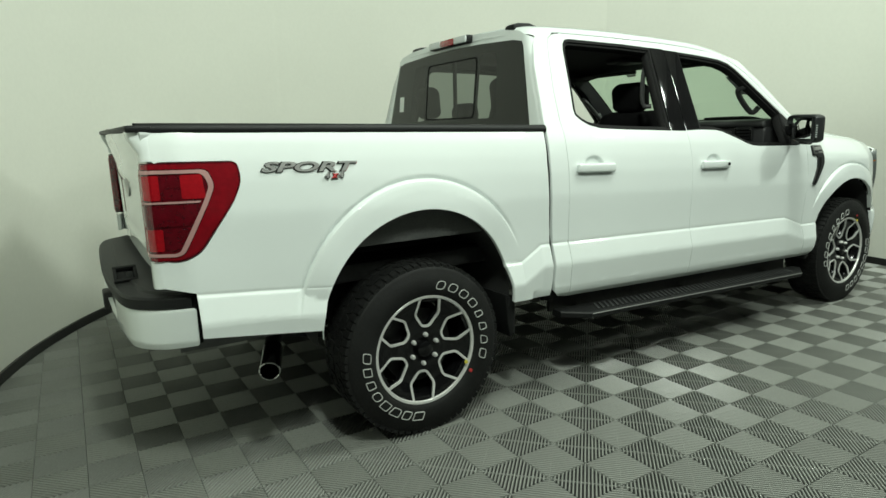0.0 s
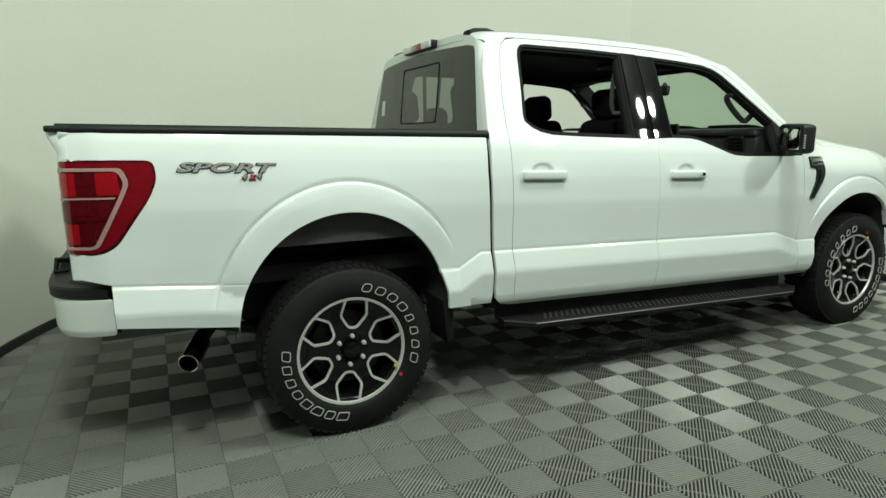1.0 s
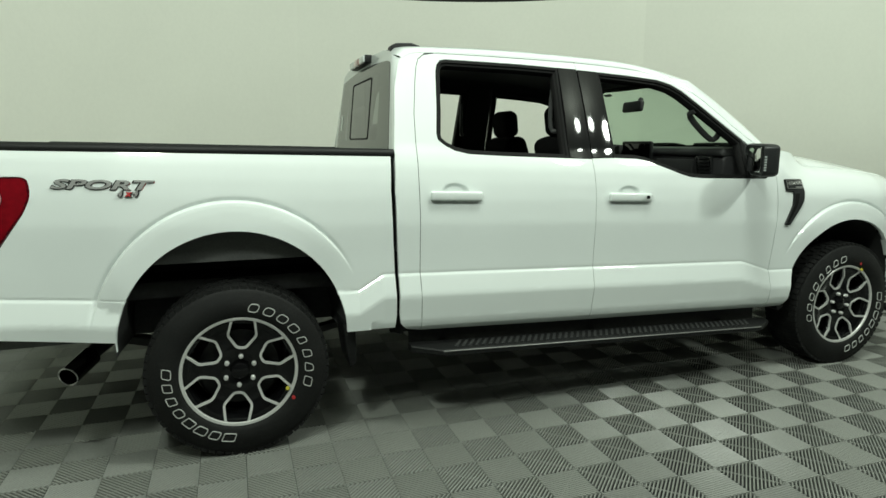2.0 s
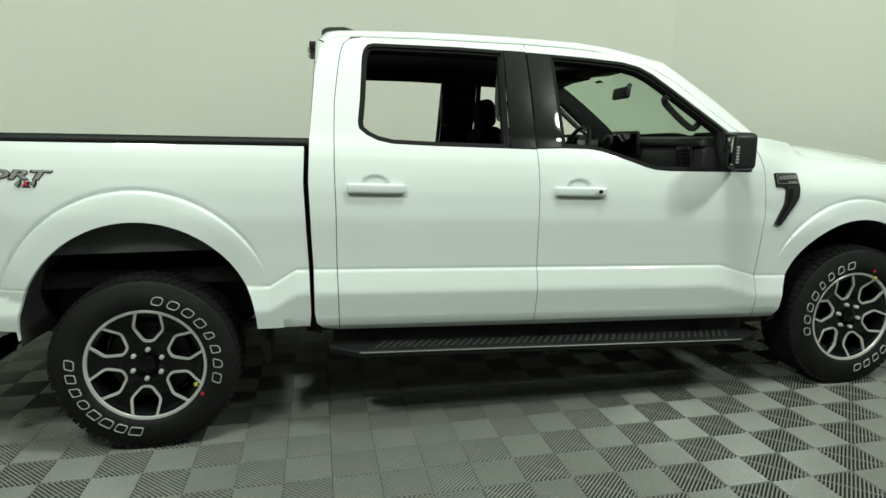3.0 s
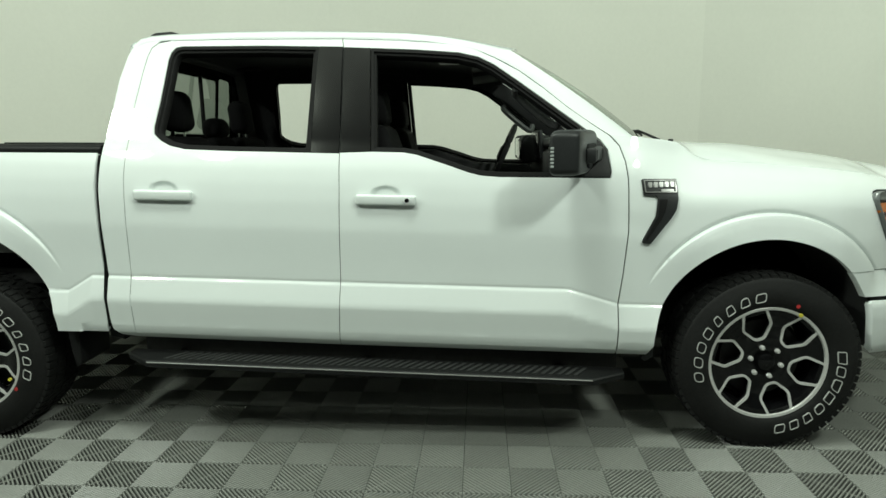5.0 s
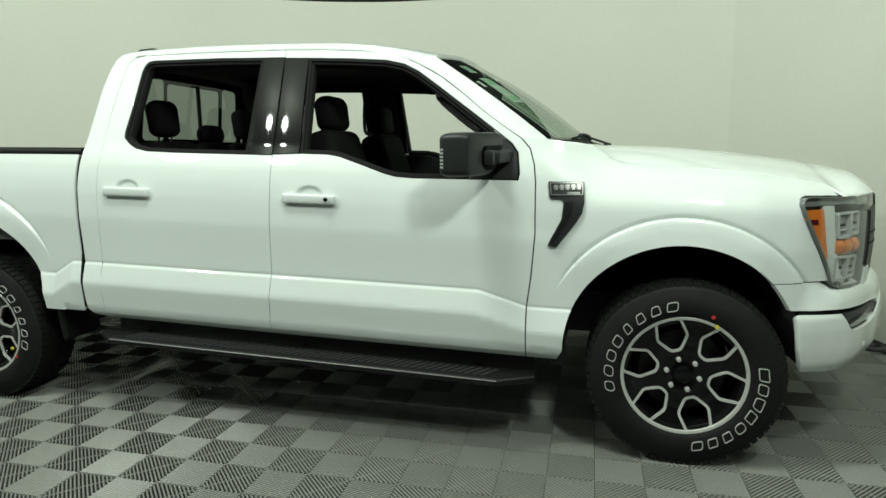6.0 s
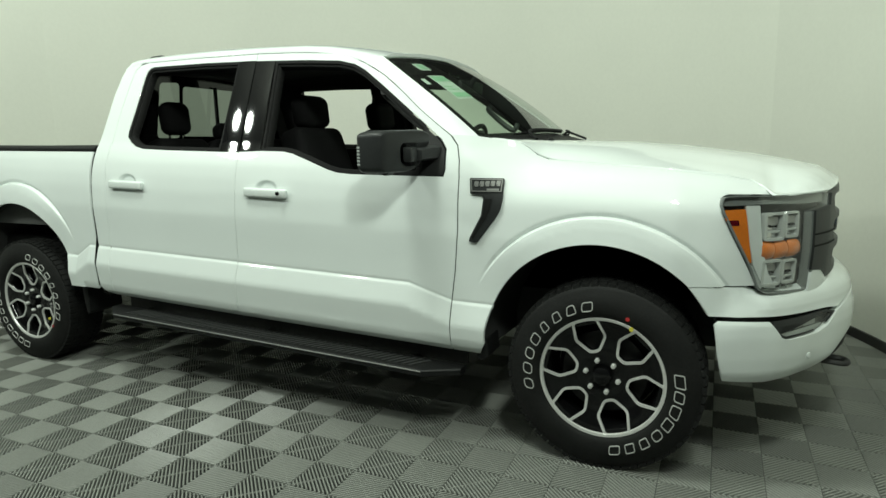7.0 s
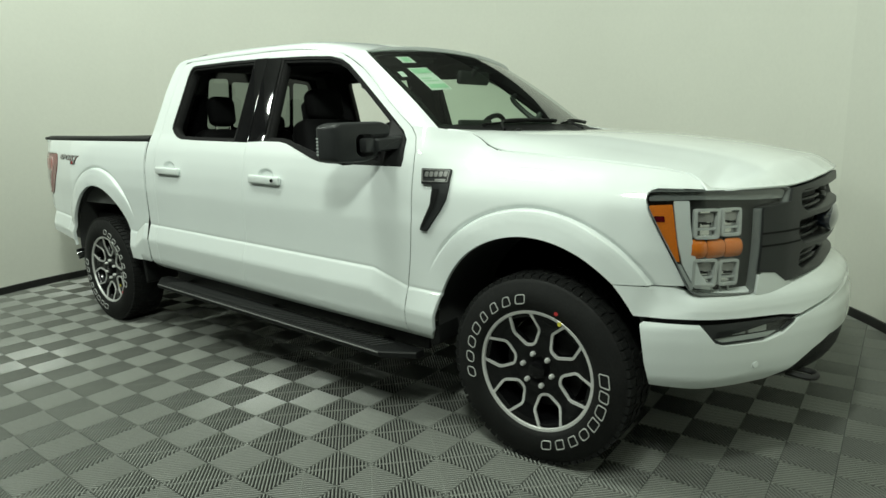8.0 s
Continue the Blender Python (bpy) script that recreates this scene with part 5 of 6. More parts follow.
def wheel(x, side_sign, turn, letters, dots, steer=0.0):
    """Tyre with tread and raised blocks, black six-spoke rim with machined edges, nuts, cap and brake."""
    hub = new("wheel")
    hub.parent = truck
    tagged(hub, "black and machined alloy wheel with an all-terrain tyre")
    y0 = 0.0
    bm = bmesh.new()
    w = 0.272
    prof = [(0.238, 0.030), (0.250, 0.020), (0.262, 0.010), (0.275, 0.004), (0.300, 0.0), (0.325, 0.002), (0.350, 0.009), (0.368, 0.016), (0.380, 0.020), (0.386, 0.026), (0.391, 0.036), (0.395, 0.050), (0.3965, 0.075)]
    prof = prof + [(r, w - y) for r, y in prof[::-1]]
    add_lathe(bm, prof, 72)
    tread = bmesh.new()
    count = 68
    for k in range(count):
        for row, (ya, yb, off) in enumerate(((0.022, 0.066, 0.0), (0.074, 0.130, 0.5), (0.142, 0.198, 0.0), (0.206, 0.250, 0.5))):
            a = (k + off) * math.tau / count
            m = Matrix.Rotation(-a, 4, "Y")
            wide = 0.0150 if row in (0, 3) else 0.0155
            skew = 0.008 * (1 if k % 2 else -1) if row in (1, 2) else 0.0
            inner_r = 0.378 if row in (0, 3) else 0.392
            vs = []
            for yy, sx in ((ya, -skew), (yb, skew)):
                edge = 0.004 if (row == 0 and yy == ya) or (row == 3 and yy == yb) else 0.0
                for xx, rr in ((-wide, inner_r), (wide, inner_r), (wide * 0.9, TYRE_R - edge), (-wide * 0.9, TYRE_R - edge)):
                    vs.append(tread.verts.new(m @ Vector((rr, yy, xx + sx))))
            for f in ((0, 1, 2, 3), (4, 7, 6, 5), (0, 4, 5, 1), (1, 5, 6, 2), (2, 6, 7, 3), (3, 7, 4, 0)):
                tread.faces.new([vs[i] for i in f])
    tagged(part("tread", tread, RUBBER, hub), kind="stuff")
    part("tyre", bm, RUBBER, hub, "black all-terrain tyre with blocky tread")
    for (mid_deg, step), row in zip(letters, ("upper", "lower")):
        for k, (width, pinch, soft) in enumerate(MARKS[row]):
            a = radians(mid_deg + (k - 3.5) * step)
            bm = bmesh.new()
            add_letter(bm, a, 0.284, 0.324, width, pinch if row == "upper" else -pinch, soft, -0.22 if step < 0 else 0.22, 0.0)
            part("raised_mark", bm, LETTER, hub, "white outlined raised mark")
    bm = bmesh.new()
    add_lathe(bm, [(0.240, 0.034), (0.2405, 0.021), (0.243, 0.016), (0.254, 0.0145), (0.258, 0.018), (0.259, 0.028), (0.252, 0.034)], 72)
    part("rim_lip", bm, SILVER, hub, "machined rim edge")
    bm = bmesh.new()
    add_lathe(bm, [(0.250, 0.020), (0.240, 0.024), (0.236, 0.040), (0.224, 0.060), (0.216, 0.10), (0.212, 0.20), (0.236, 0.262)], 60)
    part("rim_barrel", bm, RIMBLACK, hub)
    # spoked face
    petal = rounded([(-0.049, 0.243), (-0.062, 0.163), (-0.019, 0.106), (0.019, 0.106), (0.062, 0.163), (0.049, 0.243)], 0.014)
    petal = [p for p in petal if p[1] < 0.240]

    def face_at(u, v):
        r = math.hypot(u, v)
        return (u, 0.030 + 0.022 * sm(0.235, 0.05, r) + 0.006 * math.cos(r * 40), v)

    disc = [(0.238 * math.cos(k * math.tau / 90), 0.238 * math.sin(k * math.tau / 90)) for k in range(90)]
    cut, outlines = [], []
    for k in range(6):
        a = radians(turn + 60 * k - 90)
        c, s = math.cos(a), math.sin(a)
        cut.append([(u * c - v * s, u * s + v * c) for u, v in inset([p if p[1] < 0.229 else (p[0], 0.229) for p in petal], 0.004)])
        outlines.append([(u * c - v * s, u * s + v * c) for u, v in petal])
    skin("rim_face", disc, face_at, RIMBLACK, hub, OUT, 0.03, 0.03, 0.035, cut, 0.0, "gloss black spokes")
    for k in range(6):
        bm = bmesh.new()
        path = outlines[k]
        wid = 0.0054
        rows = []
        for i, p in enumerate(path):
            q0, q1 = Vector(path[max(0, i - 1)]), Vector(path[min(len(path) - 1, i + 1)])
            d = (q1 - q0).normalized()
            nrm = Vector((-d.y, d.x))
            row = []
            for off, out in ((-wid, 0.004), (-wid, -0.004), (wid, -0.004), (wid, 0.004)):
                u, v = Vector(p) + nrm * off
                f = face_at(u, v)
                row.append(bm.verts.new((f[0], f[1] + out, f[2])))
            rows.append(row)
        for a, b in zip(rows, rows[1:]):
            for i in range(4):
                bm.faces.new((a[i], a[(i + 1) % 4], b[(i + 1) % 4], b[i]))
        part("spoke_edge", bm, SILVER, hub, "machined bright spoke edge")
    bm = bmesh.new()
    add_lathe(bm, [(0.0, 0.028), (0.030, 0.029), (0.036, 0.033), (0.038, 0.060)], 32)
    part("centre_cap", bm, RIMBLACK, hub)
    for k in range(6):
        a = radians(turn + 60 * k)
        bm = bmesh.new()
        cx, cz = 0.0675 * math.cos(a), 0.0675 * math.sin(a)
        add_lathe(bm, [(0.0, 0.026), (0.008, 0.027), (0.0105, 0.031), (0.0115, 0.062)], 6, (cx, 0, cz))
        part("wheel_nut", bm, SILVER, hub, "chrome wheel nut")
    bm = bmesh.new()
    add_lathe(bm, [(0.06, 0.105), (0.175, 0.105), (0.175, 0.13), (0.06, 0.13)], 40, closed=True)
    part("brake_disc", bm, DARKMETAL, hub)
    bm = bmesh.new()
    add_lathe(bm, [(0.0, 0.10), (0.05, 0.10), (0.20, 0.16), (0.215, 0.24), (0.05, 0.26)], 32)
    part("brake_drum", bm, DARKMETAL, hub)
    for name, mat, (du, dv) in dots:
        bm = bmesh.new()
        add_lathe(bm, [(0.0, -0.0025), (0.0085, -0.0025), (0.0085, 0.004)], 12, (du, 0.004, dv))
        part(name, bm, mat, hub)
    hub.matrix_basis = (pose(x, TYRE_OUT, HUB_Z, 0, 0, steer) if side_sign < 0 else pose(x, -TYRE_OUT, HUB_Z, 0, 0, 180))
    return hub


w_rear = wheel(0.0, -1, 84, ((32, -12.9), (217, -12.0)), (("red_dot", REDDOT, (0.228, -0.146)), ("yellow_dot", YELLOW, (0.203, -0.098))))
w_front = wheel(3.690, -1, 107, ((147, -12.9), (-35, -12.0)), (("red_dot", REDDOT, (0.10, 0.262)), ("yellow_dot", YELLOW, (0.115, 0.222))))
copy_thing(w_rear, pose(0.0, -TYRE_OUT, HUB_Z, 0, 0, 180))
copy_thing(w_front, pose(3.690, -TYRE_OUT, HUB_Z, 0, 0, 180))

# ---- wheel housings and underbody ----


def well(spec, s, depth, mat, name):
    run = ellipse_run((spec[0], spec[1], spec[2] + 0.012, spec[3] + 0.012), -4, 184, 36)
    rows = []
    for y in (0.955, 0.90, 0.80, 0.70, depth):
        k = 1 - 0.05 * sm(0.9, depth, y)
        rows.append([(spec[0] + (x - spec[0]) * k, s * (y - (0.02 if y > 0.95 else 0)), spec[1] + (z - spec[1]) * k) for x, z in run])
    loft(name, rows, mat, truck, "dark wheel housing liner")
    bm = bmesh.new()
    add_prism(bm, run, s * depth, s * (depth - 0.02))
    part("housing_back", bm, DARKMETAL, truck)


for s in (-1, 1):
    well(ARCH_R, s, 0.58, LINER, "rear_wheel_housing")
    well(ARCH_F, s, 0.55, LINER, "front_wheel_housing")
    bm = bmesh.new()
    add_box(bm, (-1.05, s * 0.45 - 0.04, 0.52), (4.35, s * 0.45 + 0.04, 0.66), 0.01)
    part("frame_rail", bm, DARKMETAL, truck)
    bm = bmesh.new()
    add_prism(bm, [(-0.75, 0.50), (-0.70, 0.53), (0.0, 0.36), (0.70, 0.50), (0.72, 0.47), (0.0, 0.32)], s * 0.50 - 0.035, s * 0.50 + 0.035, 0.004)
    part("leaf_spring", bm, DARKMETAL, truck)
    bm = bmesh.new()
    add_tube(bm, [(0.16, s * 0.60, 0.30), (0.30, s * 0.56, 0.72)], 0.028, 10)
    part("shock_absorber", bm, DARKMETAL, truck)
for x in (0.0, 3.69):
    bm = bmesh.new()
    add_tube(bm, [(x, -0.74, HUB_Z), (x, -0.2, HUB_Z), (x, 0.2, HUB_Z), (x, 0.74, HUB_Z)], 0.045, 12)
    if x == 0.0:
        add_tube(bm, [(x - 0.16, 0.05, HUB_Z), (x - 0.08, 0.05, HUB_Z), (x + 0.08, 0.05, HUB_Z), (x + 0.2, 0.05, HUB_Z)], [0.08, 0.14, 0.13, 0.06], 14)
    part("axle", bm, DARKMETAL, truck)
bm = bmesh.new()
add_box(bm, (0.62, -0.90, 0.56), (3.15, 0.90, 0.66), 0.03)
add_box(bm, (0.9, -0.40, 0.40), (1.7, 0.40, 0.56), 0.04)
add_box(bm, (2.1, -0.30, 0.36), (3.0, 0.30, 0.56), 0.05)
part("underbody", bm, DARKMETAL, truck, "black chassis underbody")
bm = bmesh.new()
add_box(bm, (-0.98, -0.80, 0.60), (-0.50, 0.80, 0.72), 0.03)
part("rear_underbody", bm, DARKMETAL, truck)
bm = bmesh.new()
add_box(bm, (4.14, -0.62, 0.38), (4.36, 0.62, 0.70), 0.05)
part("front_underbody", bm, DARKMETAL, truck)
bm = bmesh.new()
add_box(bm, (3.15, -0.55, 0.60), (4.45, 0.55, 1.05), 0.05)
part("engine_block", bm, DARKMETAL, truck)
for s in (-1, 1):
    bm = bmesh.new()
    add_box(bm, (0.70, s * 0.935 - 0.012, 0.50), (3.10, s * 0.935 + 0.012, 0.60), 0.006)
    part("sill", bm, SEAL, truck)
    # Hidden plate added behind the running board to keep light from the underside.
    bm = bmesh.new()
    add_prism(bm, [(0.82, 0.40), (0.82, 0.56), (3.06, 0.52), (3.06, 0.33)], s * 0.84, s * 0.86, 0.004)
    part("rocker_shield", bm, DARKMETAL, truck)
    bm = bmesh.new()
    add_prism(bm, [(0.475, 0.565), (0.535, 0.55), (0.535, 0.36), (0.505, 0.34), (0.490, 0.42)], s * 0.70, s * 0.93, 0.006)
    part("mud_flap", bm, BLACK, truck, "black plastic mud flap")
    bm = bmesh.new()
    add_prism(bm, [(3.145, 0.475), (3.190, 0.50), (3.200, 0.42), (3.165, 0.395), (3.145, 0.41)], s * 0.80, s * 0.955, 0.005)
    part("arch_guard", bm, BLACK, truck)
    bm = bmesh.new()
    add_prism(bm, [(0.715, 0.555), (0.76, 0.53), (0.77, 0.485), (0.72, 0.50)], s * 0.80, s * 0.945, 0.004)
    part("cab_mount_cover", bm, SEAL, truck)

# exhaust
bm = bmesh.new()
add_tube(bm, smooth_line([(-0.30, -0.45, 0.52), (-0.50, -0.52, 0.52), (-0.60, -0.66, 0.49), (-0.655, -0.80, 0.455)], 5), 0.034, 14)
exhaust = part("exhaust_pipe", bm, DARKMETAL, truck, "exhaust pipe with a chrome tip")
bm = bmesh.new()
tip = [Vector((-0.630, -0.745, 0.468)), Vector((-0.690, -0.892, 0.432))]
add_tube(bm, tip, 0.043, 24, caps=False)
add_tube(bm, [tip[1], tip[0]], 0.038, 24, caps=False)
pipe_end = part("exhaust_tip", bm, CHROME_DARKENED, exhaust, "chrome exhaust tip, its dark reflections put into the colour")
d = (tip[1] - tip[0]).normalized()
rim_path, across = [], d.cross(Vector((0, 0, 1))).normalized()
up = across.cross(d)
for k in range(25):
    a = k * math.tau / 24
    rim_path.append(tip[1] + (across * math.cos(a) + up * math.sin(a)) * 0.0405)
bm = bmesh.new()
add_tube(bm, rim_path, 0.0034, 8, caps=False)
part("tip_rim", bm, CHROME, pipe_end, "bright rolled rim")

# ---- running boards ----


def running_board(s):
    bm = bmesh.new()

    def z_at(x):
        return 0.432 - 0.036 * (x - 0.8)
    plan = [(0.80, 0.915), (0.80, 0.975), (0.93, 1.068), (2.92, 1.068), (3.07, 0.975), (3.07, 0.915)]
    ob_rows = []
    for dz, grow in ((-0.034, -0.012), (-0.026, 0.0), (-0.006, 0.0), (0.0, -0.006)):
        ob_rows.append([(x, s * (y + (grow if y > 0.95 else 0)), z_at(x) + dz) for x, y in plan])
    rings = [[bm.verts.new(p) for p in row] for row in ob_rows]
    for a, b in zip(rings, rings[1:]):
        for i in range(len(a)):
            j = (i + 1) % len(a)
            bm.faces.new((a[i], a[j], b[j], b[i]))
    bm.faces.new(rings[0])
    bm.faces.new(rings[-1][::-1])
    board = part("running_board", bm, BLACK, truck, "black running board with diagonal tread ribs", 25)
    bm = bmesh.new()
    x = 1.0
    while x < 2.86:
        vs = []
        for dx, y in ((0.0, 1.040), (0.016, 1.040), (0.076, 0.945), (0.060, 0.945)):
            vs.append((x + dx, s * y, z_at(x + dx)))
        lo = [bm.verts.new(v) for v in vs]
        hi = [bm.verts.new((v[0], v[1], v[2] + 0.006)) for v in vs]
        bm.faces.new(hi)
        for i in range(4):
            bm.faces.new((lo[i], lo[(i + 1) % 4], hi[(i + 1) % 4], hi[i]))
        x += 0.036
    part("tread_ribs", bm, RIBGLINT, board, "diagonal tread ribs in a grey lightened for their glints")
    bm = bmesh.new()
    for a, b in ((0.935, 2.915), ):
        path = [(a + (b - a) * k / 12, s * 1.0685, z_at(a + (b - a) * k / 12) - 0.0065) for k in range(13)]
        add_tube(bm, path, 0.0032, 6)
    part("board_edge", bm, SATIN, board, "bright metal edge of the running board")
    for x in (1.0, 1.9, 2.8):
        bm = bmesh.new()
        add_tube(bm, [(x, s * 1.0, z_at(x) - 0.045), (x, s * 0.85, z_at(x) - 0.03), (x, s * 0.80, z_at(x) + 0.01)], 0.022, 8)
        part("board_bracket", bm, DARKMETAL, board)


running_board(-1)
running_board(1)

# ---- fender vents and badges ----


def vent(s):
    at = lambda u, v: side(u, v, s)
    shape = raked(rounded([(3.118, 1.204), (3.266, 1.199), (3.270, 1.120), (3.262, 1.075), (3.240, 1.038), (3.158, 0.932), (3.122, 0.936), (3.128, 0.955), (3.178, 1.05), (3.186, 1.12), (3.180, 1.133), (3.126, 1.137)], 0.006))
    base = skin("fender_vent", shape, at, GREYPLASTIC, truck, (0, s, 0), 0.03, 0.03, 0.02, (), 0.010, "dark grey fender vent with a bright badge")
    groove = raked(rounded([(3.192, 1.118), (3.225, 1.118), (3.215, 1.07), (3.200, 1.035), (3.142, 0.947), (3.136, 0.955), (3.186, 1.05)], 0.004))
    # Flat black patch on the vent face, for the shade in its opening.
    skin("vent_opening", groove, at, SEAL, base, (0, s, 0), 0.03, 0.03, 0.0, (), 0.0125)
    plate = raked(rounded([(3.124, 1.199), (3.261, 1.194), (3.263, 1.144), (3.131, 1.147)], 0.004))
    skin("badge_frame", plate, at, SATIN, base, (0, s, 0), 0.05, 0.05, 0.004, [inset(plate, 0.0035)], 0.015, "bright badge frame")
    for k in range(5):
        x = 3.140 + 0.0235 * k
        block = raked(rounded([(x, 1.164), (x + 0.018, 1.163), (x + 0.020, 1.188), (x + 0.002, 1.189)], 0.004))
        skin("badge_block", block, at, SATIN, base, (0, s, 0), 0.05, 0.05, 0.003, [inset(block, 0.0045)], 0.014)
    skin("badge_bar", raked([(3.198, 1.150), (3.250, 1.149), (3.250, 1.157), (3.198, 1.158)]), at, SATIN, base, (0, s, 0), 0.05, 0.05, 0.003, (), 0.014)


vent(-1)
vent(1)


def letters(text, x, z, size, mat, parent, name, depth, lift, length=None, bold=0.0016):
    """Words in the built-in font, laid on the bed side."""
    curve = bpy.data.curves.new("word", "FONT")
    curve.body, curve.size, curve.shear, curve.extrude, curve.resolution_u = text, size, 0.28, depth, 3
    curve.offset = bold
    tmp = bpy.data.objects.new("word", curve)
    scene.collection.objects.link(tmp)
    mesh = bpy.data.meshes.new_from_object(tmp)
    bpy.data.objects.remove(tmp)
    verts = [v.co.copy() for v in mesh.vertices]
    wide = max(v.x for v in verts)
    k = length / wide if length else 1.0
    out = []
    for v in verts:
        px = x + v.x * k
        pz = z + v.y - 0.033 * v.x * k
        out.append((px, -half_width(px, zb(px, pz)) - lift - v.z, pz))
    faces = [list(p.vertices) for p in mesh.polygons]
    bpy.data.meshes.remove(mesh)
    return link_mesh(name, out, faces, mat, parent, smooth=False)


badge = new("side_badge")
badge.parent = truck
tagged(badge, "chrome and red SPORT 4x4 badge")
letters("SPORT", -0.674, 1.2335, 0.051, BADGE, badge, "badge_word", 0.003, 0.004, 0.384, 0.0012)
letters("SPORT", -0.673, 1.2325, 0.051, SEAL, badge, "badge_outline", 0.002, 0.002, 0.384, 0.0028)
letters("SPORT", -0.6725, 1.2305, 0.051, REDDOT, badge, "badge_underlay", 0.001, 0.0015, 0.384, 0.0004)
for text, x, mat in (("4", -0.432, BADGE), ("x", -0.400, REDDOT), ("4", -0.374, BADGE)):
    letters(text, x, 1.198, 0.032, mat, badge, "badge_mark", 0.003, 0.0075)
    letters(text, x + 0.002, 1.196, 0.032, SEAL, badge, "badge_outline", 0.002, 0.0045, None, 0.0030)

# ---- door mirrors ----


def door_mirror(s):
    """Tall towing mirror: housing, glass, arm, repeater."""
    shell = rounded([(1.184, 1.250), (1.184, 1.398), (1.150, 1.412), (0.965, 1.416), (0.930, 1.400), (0.930, 1.347), (1.066, 1.347), (1.074, 1.337), (1.074, 1.282), (1.064, 1.272), (0.990, 1.270), (0.995, 1.252), (1.040, 1.236), (1.160, 1.234)], 0.016, 4)
    bm = bmesh.new()
    rings = []
    for d, shrink in ((0.004, 0.014), (0.0, 0.009), (0.006, 0.003), (0.020, 0.0), (0.076, 0.0), (0.098, 0.002), (0.108, 0.005), (0.113, 0.009), (0.115, 0.013)):
        rings.append([bm.verts.new((2.700 + d + 0.46 * (1.184 - o), s * o, z)) for o, z in inset(shell, shrink)])
    n = len(shell)
    for a, b in zip(rings, rings[1:]):
        for k in range(n):
            bm.faces.new((a[k], a[(k + 1) % n], b[(k + 1) % n], b[k]))
    bm.faces.new(rings[0])
    bm.faces.new(rings[-1][::-1])
    mirror = part("door_mirror", bm, GREYPLASTIC, truck, "black tall door mirror with a clear side repeater", 50)
    bm = bmesh.new()
    m = pose(2.747, s * 1.075, 1.326, 0, 0, s * 24.7)
    add_box(bm, (-0.006, -0.088, -0.066), (0.006, 0.088, 0.066), 0.004, m)
    part("mirror_glass", bm, MIRROR, mirror, "silvered mirror glass")
    bm = bmesh.new()
    add_box(bm, (2.785, min(s * 1.012, s * 1.072), 1.279), (2.905, max(s * 1.012, s * 1.072), 1.341), 0.008)
    part("mirror_pivot", bm, GREYPLASTIC, mirror, "black pivot block of the mirror")
    bm = bmesh.new()
    beam = [(1.012, 1.281), (1.012, 1.338), (0.890, 1.348), (0.890, 1.284)]
    rings = []
    for d, shrink in ((0.0, 0.006), (0.008, 0.0), (0.080, 0.0), (0.092, 0.008)):
        rings.append([bm.verts.new((2.826 + d + 0.40 * (1.012 - o), s * o, z)) for o, z in inset(rounded(beam, 0.01, 3), shrink)])
    n = len(rings[0])
    for a, b in zip(rings, rings[1:]):
        for k in range(n):
            bm.faces.new((a[k], a[(k + 1) % n], b[(k + 1) % n], b[k]))
    bm.faces.new(rings[0])
    bm.faces.new(rings[-1][::-1])
    part("mirror_arm", bm, GREYPLASTIC, mirror, "dark grey mirror arm")
    for k in range(6):
        bm = bmesh.new()
        z = 1.268 + 0.014 * k
        add_box(bm, (2.706, s * 1.182 - 0.0035, z), (2.720, s * 1.182 + 0.0035, z + 0.0095), 0.002)
        part("repeater_cell", bm, LAMPGREY, mirror)
    bm = bmesh.new()
    add_prism(bm, rounded([(2.75, 1.232), (2.800, 1.222), (2.820, 1.240), (2.77, 1.246)], 0.006), s * 1.055, s * 1.115, 0.004)
    part("puddle_lamp", bm, BLACK, mirror)


door_mirror(-1)
door_mirror(1)

# ---- cowl and wipers ----
cowl_rows = []
for a in np.linspace(-0.985, 0.985, 30):
    p = Vector(screen_at(float(a), 0.01))
    y = p.y
    back = p + Vector((-0.02, 0, 0.012))
    xe = lerp((0.0, 0.25, 0.45, 0.62, 0.72, 0.84), (3.507, 3.497, 3.437, 3.342, 3.262, 3.18), abs(y))
    front = Vector((max(xe, p.x + 0.02), y, hood_at(max(xe, p.x + 0.02), y)[2] - 0.012))
    cowl_rows.append([back, p + Vector((0.01, 0, -0.004)), front.lerp(p, 0.5) + Vector((0, 0, -0.010)), front])
loft("cowl_panel", cowl_rows, BLACK, truck, "black plastic cowl below the windscreen")
for base, path in (((3.30, -0.55), [(-0.72, 0.012), (-0.55, 0.028), (-0.30, 0.038), (0.02, 0.030)]), ((3.40, 0.10), [(0.08, 0.012), (0.22, 0.028), (0.45, 0.038), (0.74, 0.030)])):
    bm = bmesh.new()
    pts = [Vector(screen_at(a, b)) + Vector((0.014, 0, 0.014)) for a, b in path]
    add_tube(bm, smooth_line([(base[0], base[1], 1.366)] + [tuple(p) for p in pts[1:]], 4), 0.0065, 8)
    wiper = part("wiper", bm, BLACK, truck, "black windscreen wiper")
    bm = bmesh.new()
    add_tube(bm, smooth_line([tuple(p + Vector((-0.004, 0, -0.008))) for p in pts], 4), 0.006, 6)
    part("wiper_blade", bm, SEAL, wiper)
